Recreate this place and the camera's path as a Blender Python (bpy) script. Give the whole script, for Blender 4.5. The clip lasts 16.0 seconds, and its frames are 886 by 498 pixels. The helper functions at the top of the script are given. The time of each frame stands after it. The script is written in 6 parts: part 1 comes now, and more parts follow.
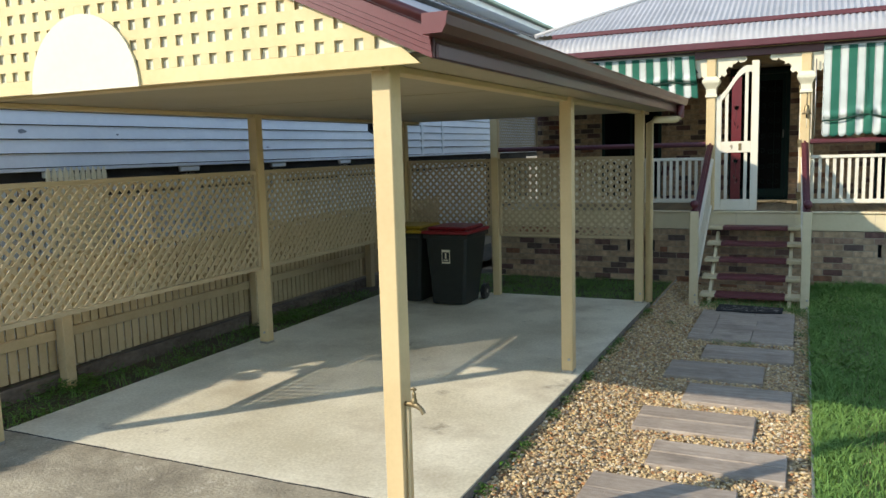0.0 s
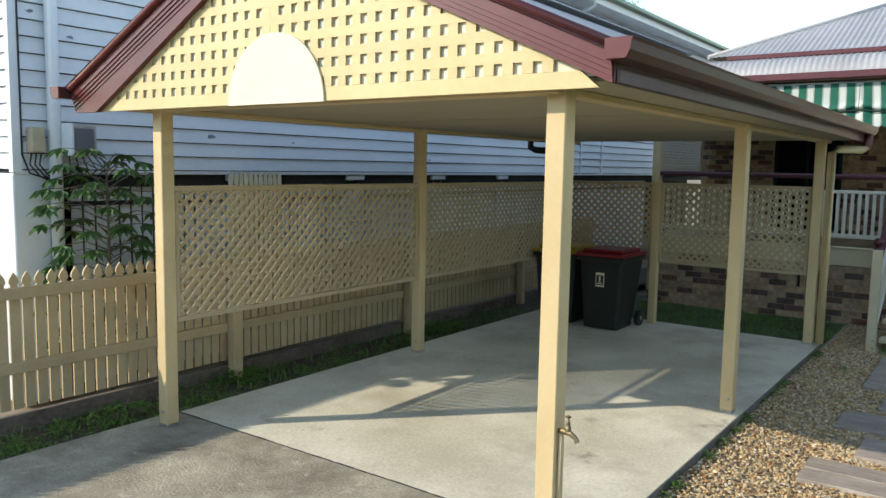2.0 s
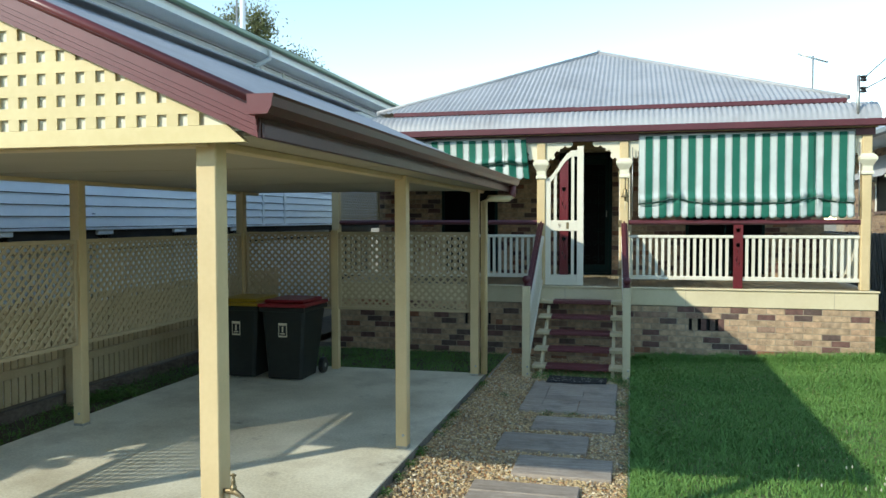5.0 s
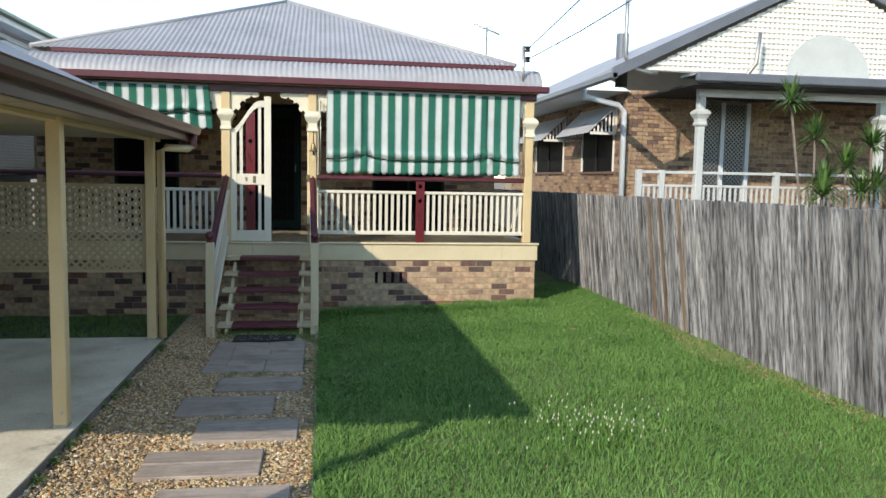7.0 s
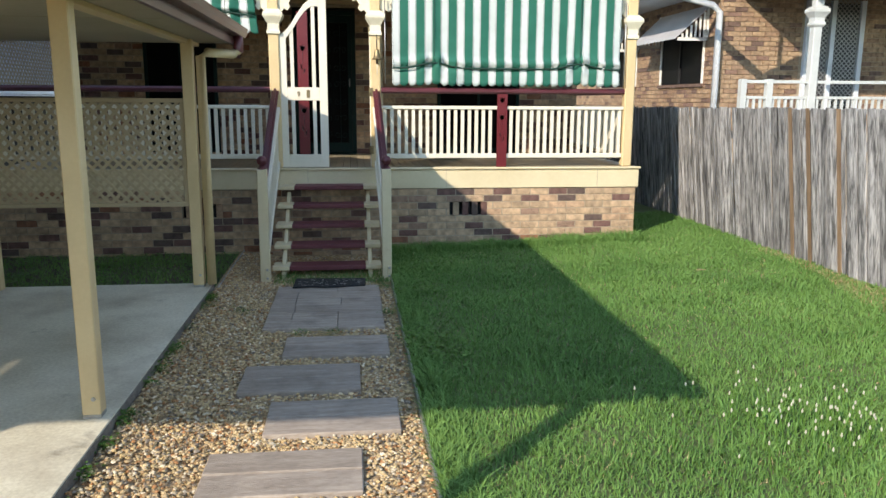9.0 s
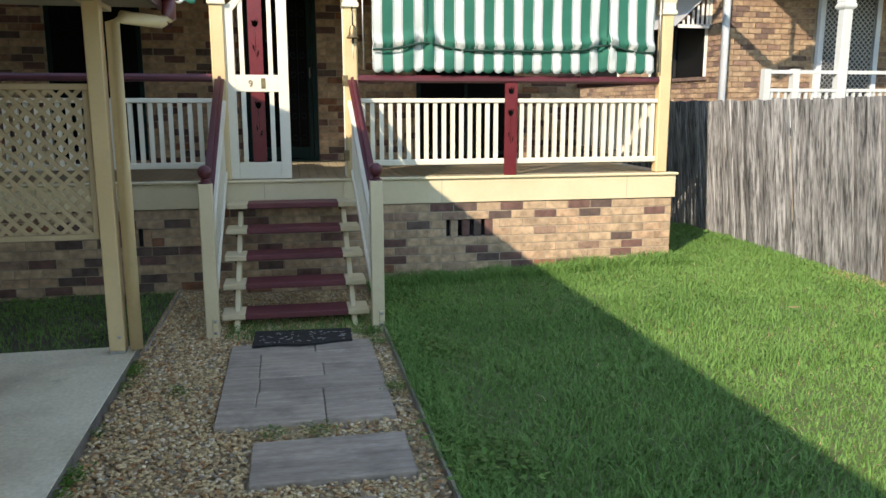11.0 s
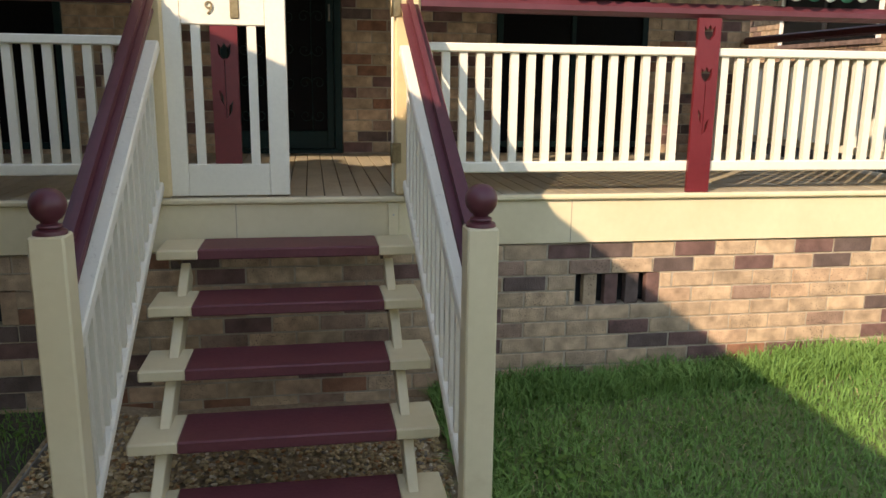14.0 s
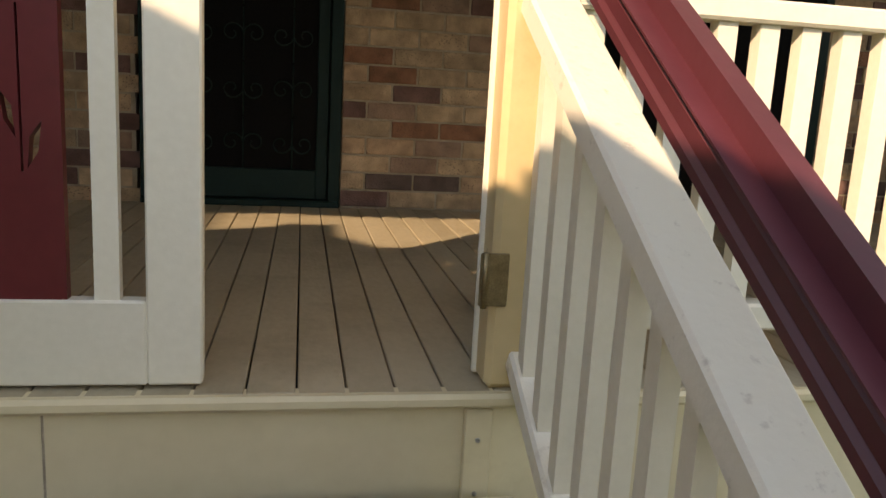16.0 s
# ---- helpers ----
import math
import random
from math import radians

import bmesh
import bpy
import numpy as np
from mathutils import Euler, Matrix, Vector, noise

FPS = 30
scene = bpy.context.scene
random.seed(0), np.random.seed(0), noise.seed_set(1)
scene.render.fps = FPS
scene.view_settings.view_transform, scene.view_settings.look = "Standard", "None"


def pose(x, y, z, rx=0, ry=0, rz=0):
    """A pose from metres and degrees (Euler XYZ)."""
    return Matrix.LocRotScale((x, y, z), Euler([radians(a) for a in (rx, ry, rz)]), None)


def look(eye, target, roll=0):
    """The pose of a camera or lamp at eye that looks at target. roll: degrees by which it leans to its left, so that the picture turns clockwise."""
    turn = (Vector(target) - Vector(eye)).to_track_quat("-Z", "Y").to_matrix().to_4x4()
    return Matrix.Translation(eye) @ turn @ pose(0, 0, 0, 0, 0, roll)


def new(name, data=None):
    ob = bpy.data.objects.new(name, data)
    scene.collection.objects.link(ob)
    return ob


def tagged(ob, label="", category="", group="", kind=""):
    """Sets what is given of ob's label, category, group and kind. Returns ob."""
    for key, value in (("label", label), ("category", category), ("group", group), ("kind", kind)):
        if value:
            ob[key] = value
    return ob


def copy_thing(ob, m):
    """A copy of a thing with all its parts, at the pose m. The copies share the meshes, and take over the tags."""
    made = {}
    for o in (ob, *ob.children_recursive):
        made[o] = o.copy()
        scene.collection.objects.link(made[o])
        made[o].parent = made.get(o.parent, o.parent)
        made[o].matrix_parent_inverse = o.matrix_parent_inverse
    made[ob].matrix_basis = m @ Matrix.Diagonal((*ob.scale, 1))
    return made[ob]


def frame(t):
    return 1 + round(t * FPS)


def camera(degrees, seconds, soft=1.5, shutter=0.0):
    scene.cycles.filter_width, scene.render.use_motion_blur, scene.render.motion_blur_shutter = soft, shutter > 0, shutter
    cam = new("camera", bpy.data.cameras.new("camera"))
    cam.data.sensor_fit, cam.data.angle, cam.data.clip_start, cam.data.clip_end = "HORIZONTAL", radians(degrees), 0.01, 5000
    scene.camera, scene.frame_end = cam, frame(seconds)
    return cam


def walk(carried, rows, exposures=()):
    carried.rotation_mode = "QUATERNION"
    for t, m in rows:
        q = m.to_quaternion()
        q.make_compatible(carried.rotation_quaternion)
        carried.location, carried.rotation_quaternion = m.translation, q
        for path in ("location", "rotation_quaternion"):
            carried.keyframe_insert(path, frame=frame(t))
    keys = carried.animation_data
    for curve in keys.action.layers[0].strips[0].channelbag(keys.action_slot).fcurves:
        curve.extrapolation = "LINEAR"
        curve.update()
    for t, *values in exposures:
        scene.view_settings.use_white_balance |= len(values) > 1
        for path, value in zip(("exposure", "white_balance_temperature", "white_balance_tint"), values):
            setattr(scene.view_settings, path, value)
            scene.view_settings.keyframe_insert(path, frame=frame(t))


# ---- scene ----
cam = camera(59.5, 16.0)
PATH = [
    (0, (2.078, 0.065, 2.031), (1.24, 1.864, 1.78), -1.6),
    (0.5, (2.027, 0.075, 2.047), (1.081, 1.818, 1.788), -0.1),
    (1, (2.007, 0.047, 2.036), (0.932, 1.714, 1.777), 0.3),
    (1.5, (2.005, 0.019, 2.034), (0.878, 1.651, 1.776), 0.5),
    (2, (2.001, 0.032, 2.065), (0.836, 1.644, 1.853), 1.0),
    (2.5, (2.012, 0.031, 2.09), (0.816, 1.63, 1.987), 0.8),
    (3, (2.033, 0.02, 2.107), (0.838, 1.624, 2.09), 0.7),
    (3.5, (2.028, 0.071, 2.115), (0.864, 1.697, 2.119), 0.6),
    (4, (2.07, 0.08, 2.105), (1.03, 1.788, 2.097), 0.5),
    (4.5, (2.114, 0.079, 2.081), (1.334, 1.919, 2.026), -0.0),
    (5, (2.178, 0.072, 2.077), (1.708, 2.015, 1.999), -0.1),
    (7.3, (2.239, 0.402, 2.036), (2.586, 2.358, 1.809), 0.5),
    (7.5, (2.226, 0.538, 1.999), (2.549, 2.493, 1.731), -0.9),
    (8, (2.078, 1.116, 1.91), (2.406, 3.054, 1.537), 1.9),
    (8.5, (1.94, 1.538, 1.89), (2.151, 3.486, 1.49), 1.2),
    (9, (1.79, 1.984, 1.906), (2.018, 3.935, 1.529), 0.3),
    (11.5, (1.479, 4.721, 1.762), (1.87, 6.648, 1.397), 0.1),
    (12, (1.581, 5.323, 1.762), (1.867, 7.27, 1.405), 0.5),
    (12.5, (1.589, 5.909, 1.762), (1.902, 7.853, 1.417), -0.0),
    (13, (1.649, 6.557, 1.703), (1.962, 8.502, 1.36), 1.0),
    (13.5, (1.629, 7.159, 1.67), (1.93, 9.096, 1.273), 1.1),
    (14, (1.618, 7.766, 1.641), (1.944, 9.694, 1.223), 0.7),
    (14.5, (1.642, 8.36, 1.656), (1.959, 10.289, 1.232), -0.7),
    (15, (1.622, 8.991, 1.655), (1.973, 10.918, 1.243), -3.7),
    (15.5, (1.669, 9.593, 1.607), (2.03, 11.524, 1.231), 0.5),
    (16, (1.672, 10.265, 1.615), (2.036, 12.196, 1.245), 3.2),
]
walk(cam, [(t, look(eye, target, roll)) for t, eye, target, roll in PATH],
     exposures=((0, 1.46, 7350, 14), (2, 1.36, 7100, 13), (3.5, 1.20, 6700, 6), (5, 1.32, 6650, 4), (7.5, 1.22, 7100, 17), (9, 1.58, 7150, 17), (12, 1.74, 7850, 19), (14.5, 1.72, 9000, 26), (16, 1.78, 10200, 28)))

# sun and sky
SUN_TRAVEL = Vector((1.30, 1.38, -1.0)).normalized()
SUN_ELEV = math.asin(-SUN_TRAVEL.z)
sun_data = bpy.data.lights.new("sun", "SUN")
sun_data.energy, sun_data.angle, sun_data.color = 1.8, radians(0.6), (1.0, 0.95, 0.84)
sun = new("sun", sun_data)
sun.matrix_world = look((-20, -20, 20), Vector((-20, -20, 20)) + SUN_TRAVEL)
world = bpy.data.worlds.new("world")
scene.world = world
world.use_nodes = True
wn, wl = world.node_tree.nodes, world.node_tree.links
wn.clear()
sky = wn.new("ShaderNodeTexSky")
sky.sky_type, sky.sun_disc = "NISHITA", False
sky.sun_elevation = SUN_ELEV
sky.sun_rotation = math.atan2(-SUN_TRAVEL.x, -SUN_TRAVEL.y)
sky.air_density, sky.dust_density, sky.ozone_density = 1.0, 0.0, 1.0
wtc = wn.new("ShaderNodeTexCoord")
wmap = wn.new("ShaderNodeMapping")
wmap.inputs["Scale"].default_value = (1.0, 1.0, 3.0)
wmap.inputs["Location"].default_value = (0.3, 0.9, 0.2)
wnoise = wn.new("ShaderNodeTexNoise")
wnoise.inputs["Scale"].default_value, wnoise.inputs["Detail"].default_value = 2.6, 8
wramp = wn.new("ShaderNodeValToRGB")
wramp.color_ramp.elements[0].position, wramp.color_ramp.elements[1].position = 0.655, 0.80
wtint = wn.new("ShaderNodeMixRGB")
wtint.blend_type = "MULTIPLY"
wtint.inputs[0].default_value, wtint.inputs[2].default_value = 1.0, (0.94, 0.93, 0.87, 1)
wmix = wn.new("ShaderNodeMixRGB")
wmix.inputs[2].default_value = (9.5, 9.5, 9.5, 1)
wbg = wn.new("ShaderNodeBackground")
wbg.inputs["Strength"].default_value = 0.15
wout = wn.new("ShaderNodeOutputWorld")
wl.new(wtc.outputs["Generated"], wmap.inputs["Vector"])
wl.new(wmap.outputs["Vector"], wnoise.inputs["Vector"])
wl.new(wnoise.outputs["Fac"], wramp.inputs["Fac"])
wl.new(wramp.outputs["Color"], wmix.inputs[0])
wl.new(sky.outputs["Color"], wtint.inputs[1])
wl.new(wtint.outputs[0], wmix.inputs[1])
wl.new(wmix.outputs["Color"], wbg.inputs["Color"])
wl.new(wbg.outputs["Background"], wout.inputs["Surface"])


# materials
def mat(name, c1, c2=None, rough=0.6, scale=8.0, stretch=(1, 1, 1), bump=0.1, bscale=None, metal=0.0, rand=0.0, spec=None, island=False, lo=0.35, hi=0.65, fine=0.35):
    """Two colours mixed by coarse and fine noise at real size, with relief; rand: how far each object's tone may differ."""
    m = bpy.data.materials.new(name)
    m.use_nodes = True
    n, l = m.node_tree.nodes, m.node_tree.links
    p = n["Principled BSDF"]
    tc = n.new("ShaderNodeTexCoord")
    mp = n.new("ShaderNodeMapping")
    mp.inputs["Scale"].default_value = stretch
    geo = n.new("ShaderNodeNewGeometry")
    l.new(geo.outputs["Position"], mp.inputs["Vector"])
    a, b = n.new("ShaderNodeTexNoise"), n.new("ShaderNodeTexNoise")
    a.inputs["Scale"].default_value, a.inputs["Detail"].default_value = scale, 5
    b.inputs["Scale"].default_value, b.inputs["Detail"].default_value = (bscale or scale * 9), 4
    for t in (a, b):
        l.new(mp.outputs["Vector"], t.inputs["Vector"])
    mx = n.new("ShaderNodeMixRGB")
    mx.inputs[0].default_value = fine
    l.new(a.outputs["Fac"], mx.inputs[1]), l.new(b.outputs["Fac"], mx.inputs[2])
    ramp = n.new("ShaderNodeValToRGB")
    ramp.color_ramp.elements[0].position, ramp.color_ramp.elements[1].position = lo, hi
    ramp.color_ramp.elements[0].color = (*c1, 1)
    ramp.color_ramp.elements[1].color = (*(c2 or [min(1, v * 1.25) for v in c1]), 1)
    l.new(mx.outputs[0], ramp.inputs[0])
    last = ramp.outputs[0]
    if rand:
        src = geo.outputs["Random Per Island"] if island else n.new("ShaderNodeObjectInfo").outputs["Random"]
        mr = n.new("ShaderNodeMapRange")
        mr.inputs["To Min"].default_value, mr.inputs["To Max"].default_value = 1 - rand, 1 + rand
        l.new(src, mr.inputs["Value"])
        hsv = n.new("ShaderNodeHueSaturation")
        l.new(mr.outputs[0], hsv.inputs["Value"])
        l.new(last, hsv.inputs["Color"])
        last = hsv.outputs[0]
    l.new(last, p.inputs["Base Color"])
    p.inputs["Roughness"].default_value, p.inputs["Metallic"].default_value = rough, metal
    if spec is not None:
        p.inputs["Specular IOR Level"].default_value = spec
    if bump:
        bp = n.new("ShaderNodeBump")
        bp.inputs["Strength"].default_value, bp.inputs["Distance"].default_value = bump, 0.01
        l.new(b.outputs["Fac"], bp.inputs["Height"])
        l.new(bp.outputs[0], p.inputs["Normal"])
    return m


def brick_mat(name, cols, island=False, pits=True):
    """Each brick takes its own colour, with mottling and dark pits."""
    m = mat(name, (0.4, 0.3, 0.2), rough=0.9, bump=0.5, bscale=120)
    n, l = m.node_tree.nodes, m.node_tree.links
    p = n["Principled BSDF"]
    src = n.new("ShaderNodeNewGeometry").outputs["Random Per Island"] if island else n.new("ShaderNodeObjectInfo").outputs["Random"]
    ramp = n.new("ShaderNodeValToRGB")
    ramp.color_ramp.interpolation = "CONSTANT"
    while len(ramp.color_ramp.elements) < len(cols):
        ramp.color_ramp.elements.new(0.5)
    for e, (pos, c) in zip(ramp.color_ramp.elements, cols):
        e.position, e.color = pos, (*c, 1)
    l.new(src, ramp.inputs[0])
    geo = n.new("ShaderNodeNewGeometry")
    nz = n.new("ShaderNodeTexNoise")
    nz.inputs["Scale"].default_value, nz.inputs["Detail"].default_value = 13, 7
    far = n.new("ShaderNodeMath")
    far.operation = "MULTIPLY"
    far.inputs[1].default_value = 57.0
    l.new(src, far.inputs[0])
    add = n.new("ShaderNodeVectorMath")
    add.operation = "ADD"
    l.new(geo.outputs["Position"], add.inputs[0]), l.new(far.outputs[0], add.inputs[1])
    l.new(add.outputs[0], nz.inputs["Vector"])
    mr = n.new("ShaderNodeMapRange")
    mr.inputs["From Min"].default_value, mr.inputs["From Max"].default_value = 0.3, 0.7
    mr.inputs["To Min"].default_value, mr.inputs["To Max"].default_value = 0.64, 1.28
    l.new(nz.outputs["Fac"], mr.inputs["Value"])
    hsv = n.new("ShaderNodeHueSaturation")
    l.new(mr.outputs[0], hsv.inputs["Value"]), l.new(ramp.outputs[0], hsv.inputs["Color"])
    v = n.new("ShaderNodeTexVoronoi")
    v.inputs["Scale"].default_value = 90
    l.new(geo.outputs["Position"], v.inputs["Vector"])
    n2 = n.new("ShaderNodeTexNoise")
    n2.inputs["Scale"].default_value = 5
    l.new(geo.outputs["Position"], n2.inputs["Vector"])
    th = n.new("ShaderNodeMath")
    th.operation = "MULTIPLY_ADD"
    th.inputs[1].default_value, th.inputs[2].default_value = 0.6, -0.13
    l.new(n2.outputs["Fac"], th.inputs[0])
    lt = n.new("ShaderNodeMath")
    lt.operation = "LESS_THAN"
    l.new(v.outputs["Distance"], lt.inputs[0]), l.new(th.outputs[0], lt.inputs[1])
    dark = n.new("ShaderNodeMixRGB")
    dark.inputs[2].default_value = (0.07, 0.05, 0.04, 1)
    sc = n.new("ShaderNodeMath")
    sc.operation = "MULTIPLY"
    some = n.new("ShaderNodeMath")
    some.operation = "PINGPONG"
    some.inputs[1].default_value = 0.045
    l.new(src, some.inputs[0])
    gate_ = n.new("ShaderNodeMath")
    gate_.operation = "GREATER_THAN"
    gate_.inputs[1].default_value = 0.024
    l.new(some.outputs[0], gate_.inputs[0])
    g2 = n.new("ShaderNodeMath")
    g2.operation = "MULTIPLY"
    g2.inputs[1].default_value = 0.8 if pits else 0.0
    l.new(gate_.outputs[0], g2.inputs[0])
    l.new(g2.outputs[0], sc.inputs[1])
    l.new(lt.outputs[0], sc.inputs[0])
    l.new(sc.outputs[0], dark.inputs[0]), l.new(hsv.outputs[0], dark.inputs[1])
    l.new(dark.outputs[0], p.inputs["Base Color"])
    return m


M_cream = mat("cream_paint", (0.60, 0.455, 0.24), (0.69, 0.535, 0.295), 0.45, 2.5, bump=0.04, bscale=40, fine=0.2)
M_creamd = mat("fascia_cream", (0.62, 0.53, 0.33), (0.70, 0.61, 0.40), 0.45, 2.0, bump=0.04, bscale=30, fine=0.25)
M_latt = mat("lattice_paint", (0.45, 0.36, 0.22), (0.53, 0.425, 0.265), 0.55, 3, bump=0.06, bscale=60, rand=0.06)
M_gable = mat("gable_lattice_paint", (0.60, 0.48, 0.23), (0.66, 0.54, 0.28), 0.5, 3, bump=0.05, rand=0.04)
M_pale = mat("pale_board", (0.72, 0.67, 0.50), (0.77, 0.72, 0.55), 0.5, 3, bump=0.03)
M_white = mat("white_paint", (0.70, 0.66, 0.53), (0.77, 0.73, 0.60), 0.45, 3, bump=0.06, bscale=60, rand=0.03, fine=0.4)
M_wwhite = mat("worn_white_paint", (0.58, 0.53, 0.42), (0.76, 0.72, 0.60), 0.5, 2.2, bump=0.15, bscale=60, fine=0.35, lo=0.28, hi=0.42)
M_maroon = mat("maroon_paint", (0.085, 0.018, 0.024), (0.115, 0.026, 0.034), 0.42, 4, bump=0.04, fine=0.3)
M_tread = mat("maroon_tread", (0.115, 0.026, 0.032), (0.155, 0.038, 0.045), 0.5, 5, bump=0.12, bscale=60, fine=0.45)
M_barge = mat("maroon_fascia", (0.125, 0.028, 0.028), (0.155, 0.038, 0.038), 0.3, 2, bump=0.02)
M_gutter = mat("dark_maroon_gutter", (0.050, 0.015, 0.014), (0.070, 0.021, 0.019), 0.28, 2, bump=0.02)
M_red = mat("red_paint", (0.115, 0.010, 0.014), (0.15, 0.016, 0.02), 0.35, 5, bump=0.05)
# Off-white sheet toned down: part of the carport's shade is in this colour.
M_soffit = mat("shaded_soffit_sheet", (0.36, 0.31, 0.21), (0.41, 0.355, 0.25), 0.6, 1.5, bump=0.02)
M_slab = mat("new_concrete", (0.50, 0.46, 0.335), (0.76, 0.725, 0.575), 0.85, 1.1, bump=0.2, bscale=45, fine=0.35, lo=0.36, hi=0.62)
M_drive = mat("old_concrete", (0.30, 0.265, 0.19), (0.56, 0.51, 0.385), 0.9, 1.6, bump=0.6, bscale=55, fine=0.5, lo=0.36, hi=0.66)
M_soil = mat("soil", (0.05, 0.042, 0.03), (0.10, 0.08, 0.055), 0.95, 6, bump=0.8, bscale=60)
M_turf = mat("turf_ground", (0.065, 0.105, 0.03), (0.13, 0.155, 0.055), 0.95, 3, bump=0.8, bscale=50)
M_far = mat("far_ground", (0.20, 0.155, 0.10), (0.28, 0.22, 0.15), 0.95, 0.3, bump=0.2)
M_sleeper = mat("weathered_sleeper", (0.27, 0.22, 0.175), (0.46, 0.395, 0.325), 0.85, 5, (0.6, 5, 1), bump=0.5, bscale=30, rand=0.12, fine=0.5)
M_oldsleeper = mat("dark_sleeper", (0.085, 0.065, 0.05), (0.20, 0.16, 0.125), 0.9, 5, (5, 0.6, 1), bump=0.5, bscale=30, rand=0.12, fine=0.5)
M_gravelbed = mat("gravel_bed", (0.30, 0.22, 0.13), (0.46, 0.35, 0.22), 0.95, 40, bump=0.9, bscale=60)
M_fence = mat("grey_paling", (0.05, 0.051, 0.051), (0.39, 0.39, 0.385), 0.85, 26, (1, 1, 0.03), bump=0.7, bscale=90, rand=0.38, fine=0.4, lo=0.38, hi=0.60)
M_brownpaling = mat("brown_paling", (0.15, 0.095, 0.055), (0.31, 0.21, 0.125), 0.8, 14, (1, 1, 0.06), bump=0.5, bscale=60, rand=0.15)
M_picket = mat("picket_paint", (0.47, 0.36, 0.20), (0.56, 0.44, 0.26), 0.55, 4, bump=0.1, bscale=40, rand=0.07)
M_weather = mat("pale_blue_weatherboard", (0.64, 0.69, 0.745), (0.72, 0.765, 0.81), 0.5, 2, bump=0.05, bscale=20, rand=0.03)
M_trimblue = mat("pale_trim", (0.66, 0.72, 0.76), (0.74, 0.79, 0.82), 0.5, 2, bump=0.04)
# Near-black for shade painted into gaps and hollows, and for joint dirt.
M_dark = mat("shade_and_dirt_black", (0.012, 0.012, 0.014), (0.03, 0.03, 0.03), 0.9, 3, bump=0)
M_roof = mat("corrugated_grey", (0.34, 0.345, 0.355), (0.43, 0.435, 0.445), 0.5, 1.2, bump=0.05, metal=0.1, lo=0.3, hi=0.7)
M_roofcar = mat("carport_sheet", (0.30, 0.30, 0.31), (0.38, 0.38, 0.39), 0.45, 2, bump=0.05, metal=0.3)
M_gutgreen = mat("green_gutter", (0.12, 0.20, 0.13), (0.16, 0.25, 0.17), 0.4, 2, bump=0.02)
M_black = mat("black_plastic", (0.012, 0.013, 0.013), (0.022, 0.023, 0.022), 0.45, 20, bump=0.1)
M_bin = mat("bin_green_black", (0.008, 0.011, 0.009), (0.015, 0.019, 0.016), 0.5, 20, bump=0.12)
M_yellow = mat("yellow_lid", (0.34, 0.22, 0.015), (0.40, 0.26, 0.02), 0.5, 8)
M_lidred = mat("red_lid", (0.20, 0.008, 0.016), (0.26, 0.014, 0.022), 0.45, 8)
M_metal = mat("galvanised", (0.35, 0.35, 0.34), (0.5, 0.5, 0.48), 0.45, 20, metal=0.8)
M_brass = mat("aged_brass", (0.20, 0.15, 0.08), (0.34, 0.27, 0.15), 0.45, 40, metal=0.8)
M_rust = mat("rusty_steel", (0.05, 0.03, 0.02), (0.16, 0.09, 0.05), 0.8, 30, bump=0.4)
M_doorgreen = mat("dark_green_frame", (0.004, 0.020, 0.018), (0.006, 0.027, 0.024), 0.6, 6, spec=0.2)
M_mesh = mat("dark_screen", (0.003, 0.003, 0.003), (0.006, 0.006, 0.006), 0.7, 60, spec=0.1)
M_room = mat("unlit_room_shade", (0.03, 0.027, 0.025), (0.05, 0.045, 0.04), 0.9, 2, bump=0)
M_deck = mat("deck_paint", (0.38, 0.32, 0.21), (0.47, 0.40, 0.27), 0.55, 4, (1, 0.4, 1), bump=0.2, bscale=60, rand=0.08, fine=0.4)
M_mortar = mat("mortar", (0.33, 0.27, 0.19), (0.45, 0.38, 0.28), 0.95, 20, bump=0.5)
M_mat = mat("rubber_mat", (0.010, 0.010, 0.011), (0.025, 0.025, 0.026), 0.8, 60, bump=0.5)
M_grass = mat("grass_blades", (0.092, 0.205, 0.046), (0.160, 0.300, 0.075), 0.7, 1.2, bump=0, rand=0.14, island=True, spec=0.25)
M_weed = mat("weed_leaf", (0.045, 0.12, 0.015), (0.09, 0.20, 0.03), 0.5, 6, bump=0.1, rand=0.3, island=True, spec=0.3)
M_dry = mat("dry_grass", (0.34, 0.25, 0.12), (0.50, 0.40, 0.22), 0.8, 8, bump=0, rand=0.2, island=True)
M_bark = mat("grey_bark", (0.13, 0.11, 0.09), (0.24, 0.21, 0.17), 0.9, 14, bump=0.5)
M_leaf = mat("broad_leaf", (0.04, 0.10, 0.025), (0.11, 0.21, 0.05), 0.45, 8, bump=0.1, rand=0.35, island=True)
M_treeleaf = mat("tree_leaf", (0.08, 0.10, 0.035), (0.15, 0.17, 0.07), 0.6, 3, bump=0, rand=0.35, island=True)
BRICKS = [(0.0, (0.46, 0.325, 0.205)), (0.22, (0.51, 0.36, 0.225)), (0.40, (0.42, 0.30, 0.19)), (0.53, (0.48, 0.32, 0.20)), (0.64, (0.17, 0.092, 0.075)), (0.79, (0.125, 0.085, 0.070)), (0.89, (0.27, 0.125, 0.07)), (0.94, (0.31, 0.20, 0.14))]
M_brick = brick_mat("brick", BRICKS)
M_brickj = brick_mat("brick_joined", BRICKS, island=True)
NB = [(0.0, (0.37, 0.255, 0.16)), (0.3, (0.42, 0.29, 0.18)), (0.6, (0.32, 0.21, 0.135)), (0.82, (0.17, 0.11, 0.085)), (0.92, (0.24, 0.15, 0.11))]
M_brickn = brick_mat("neighbour_brick", NB, island=True, pits=False)
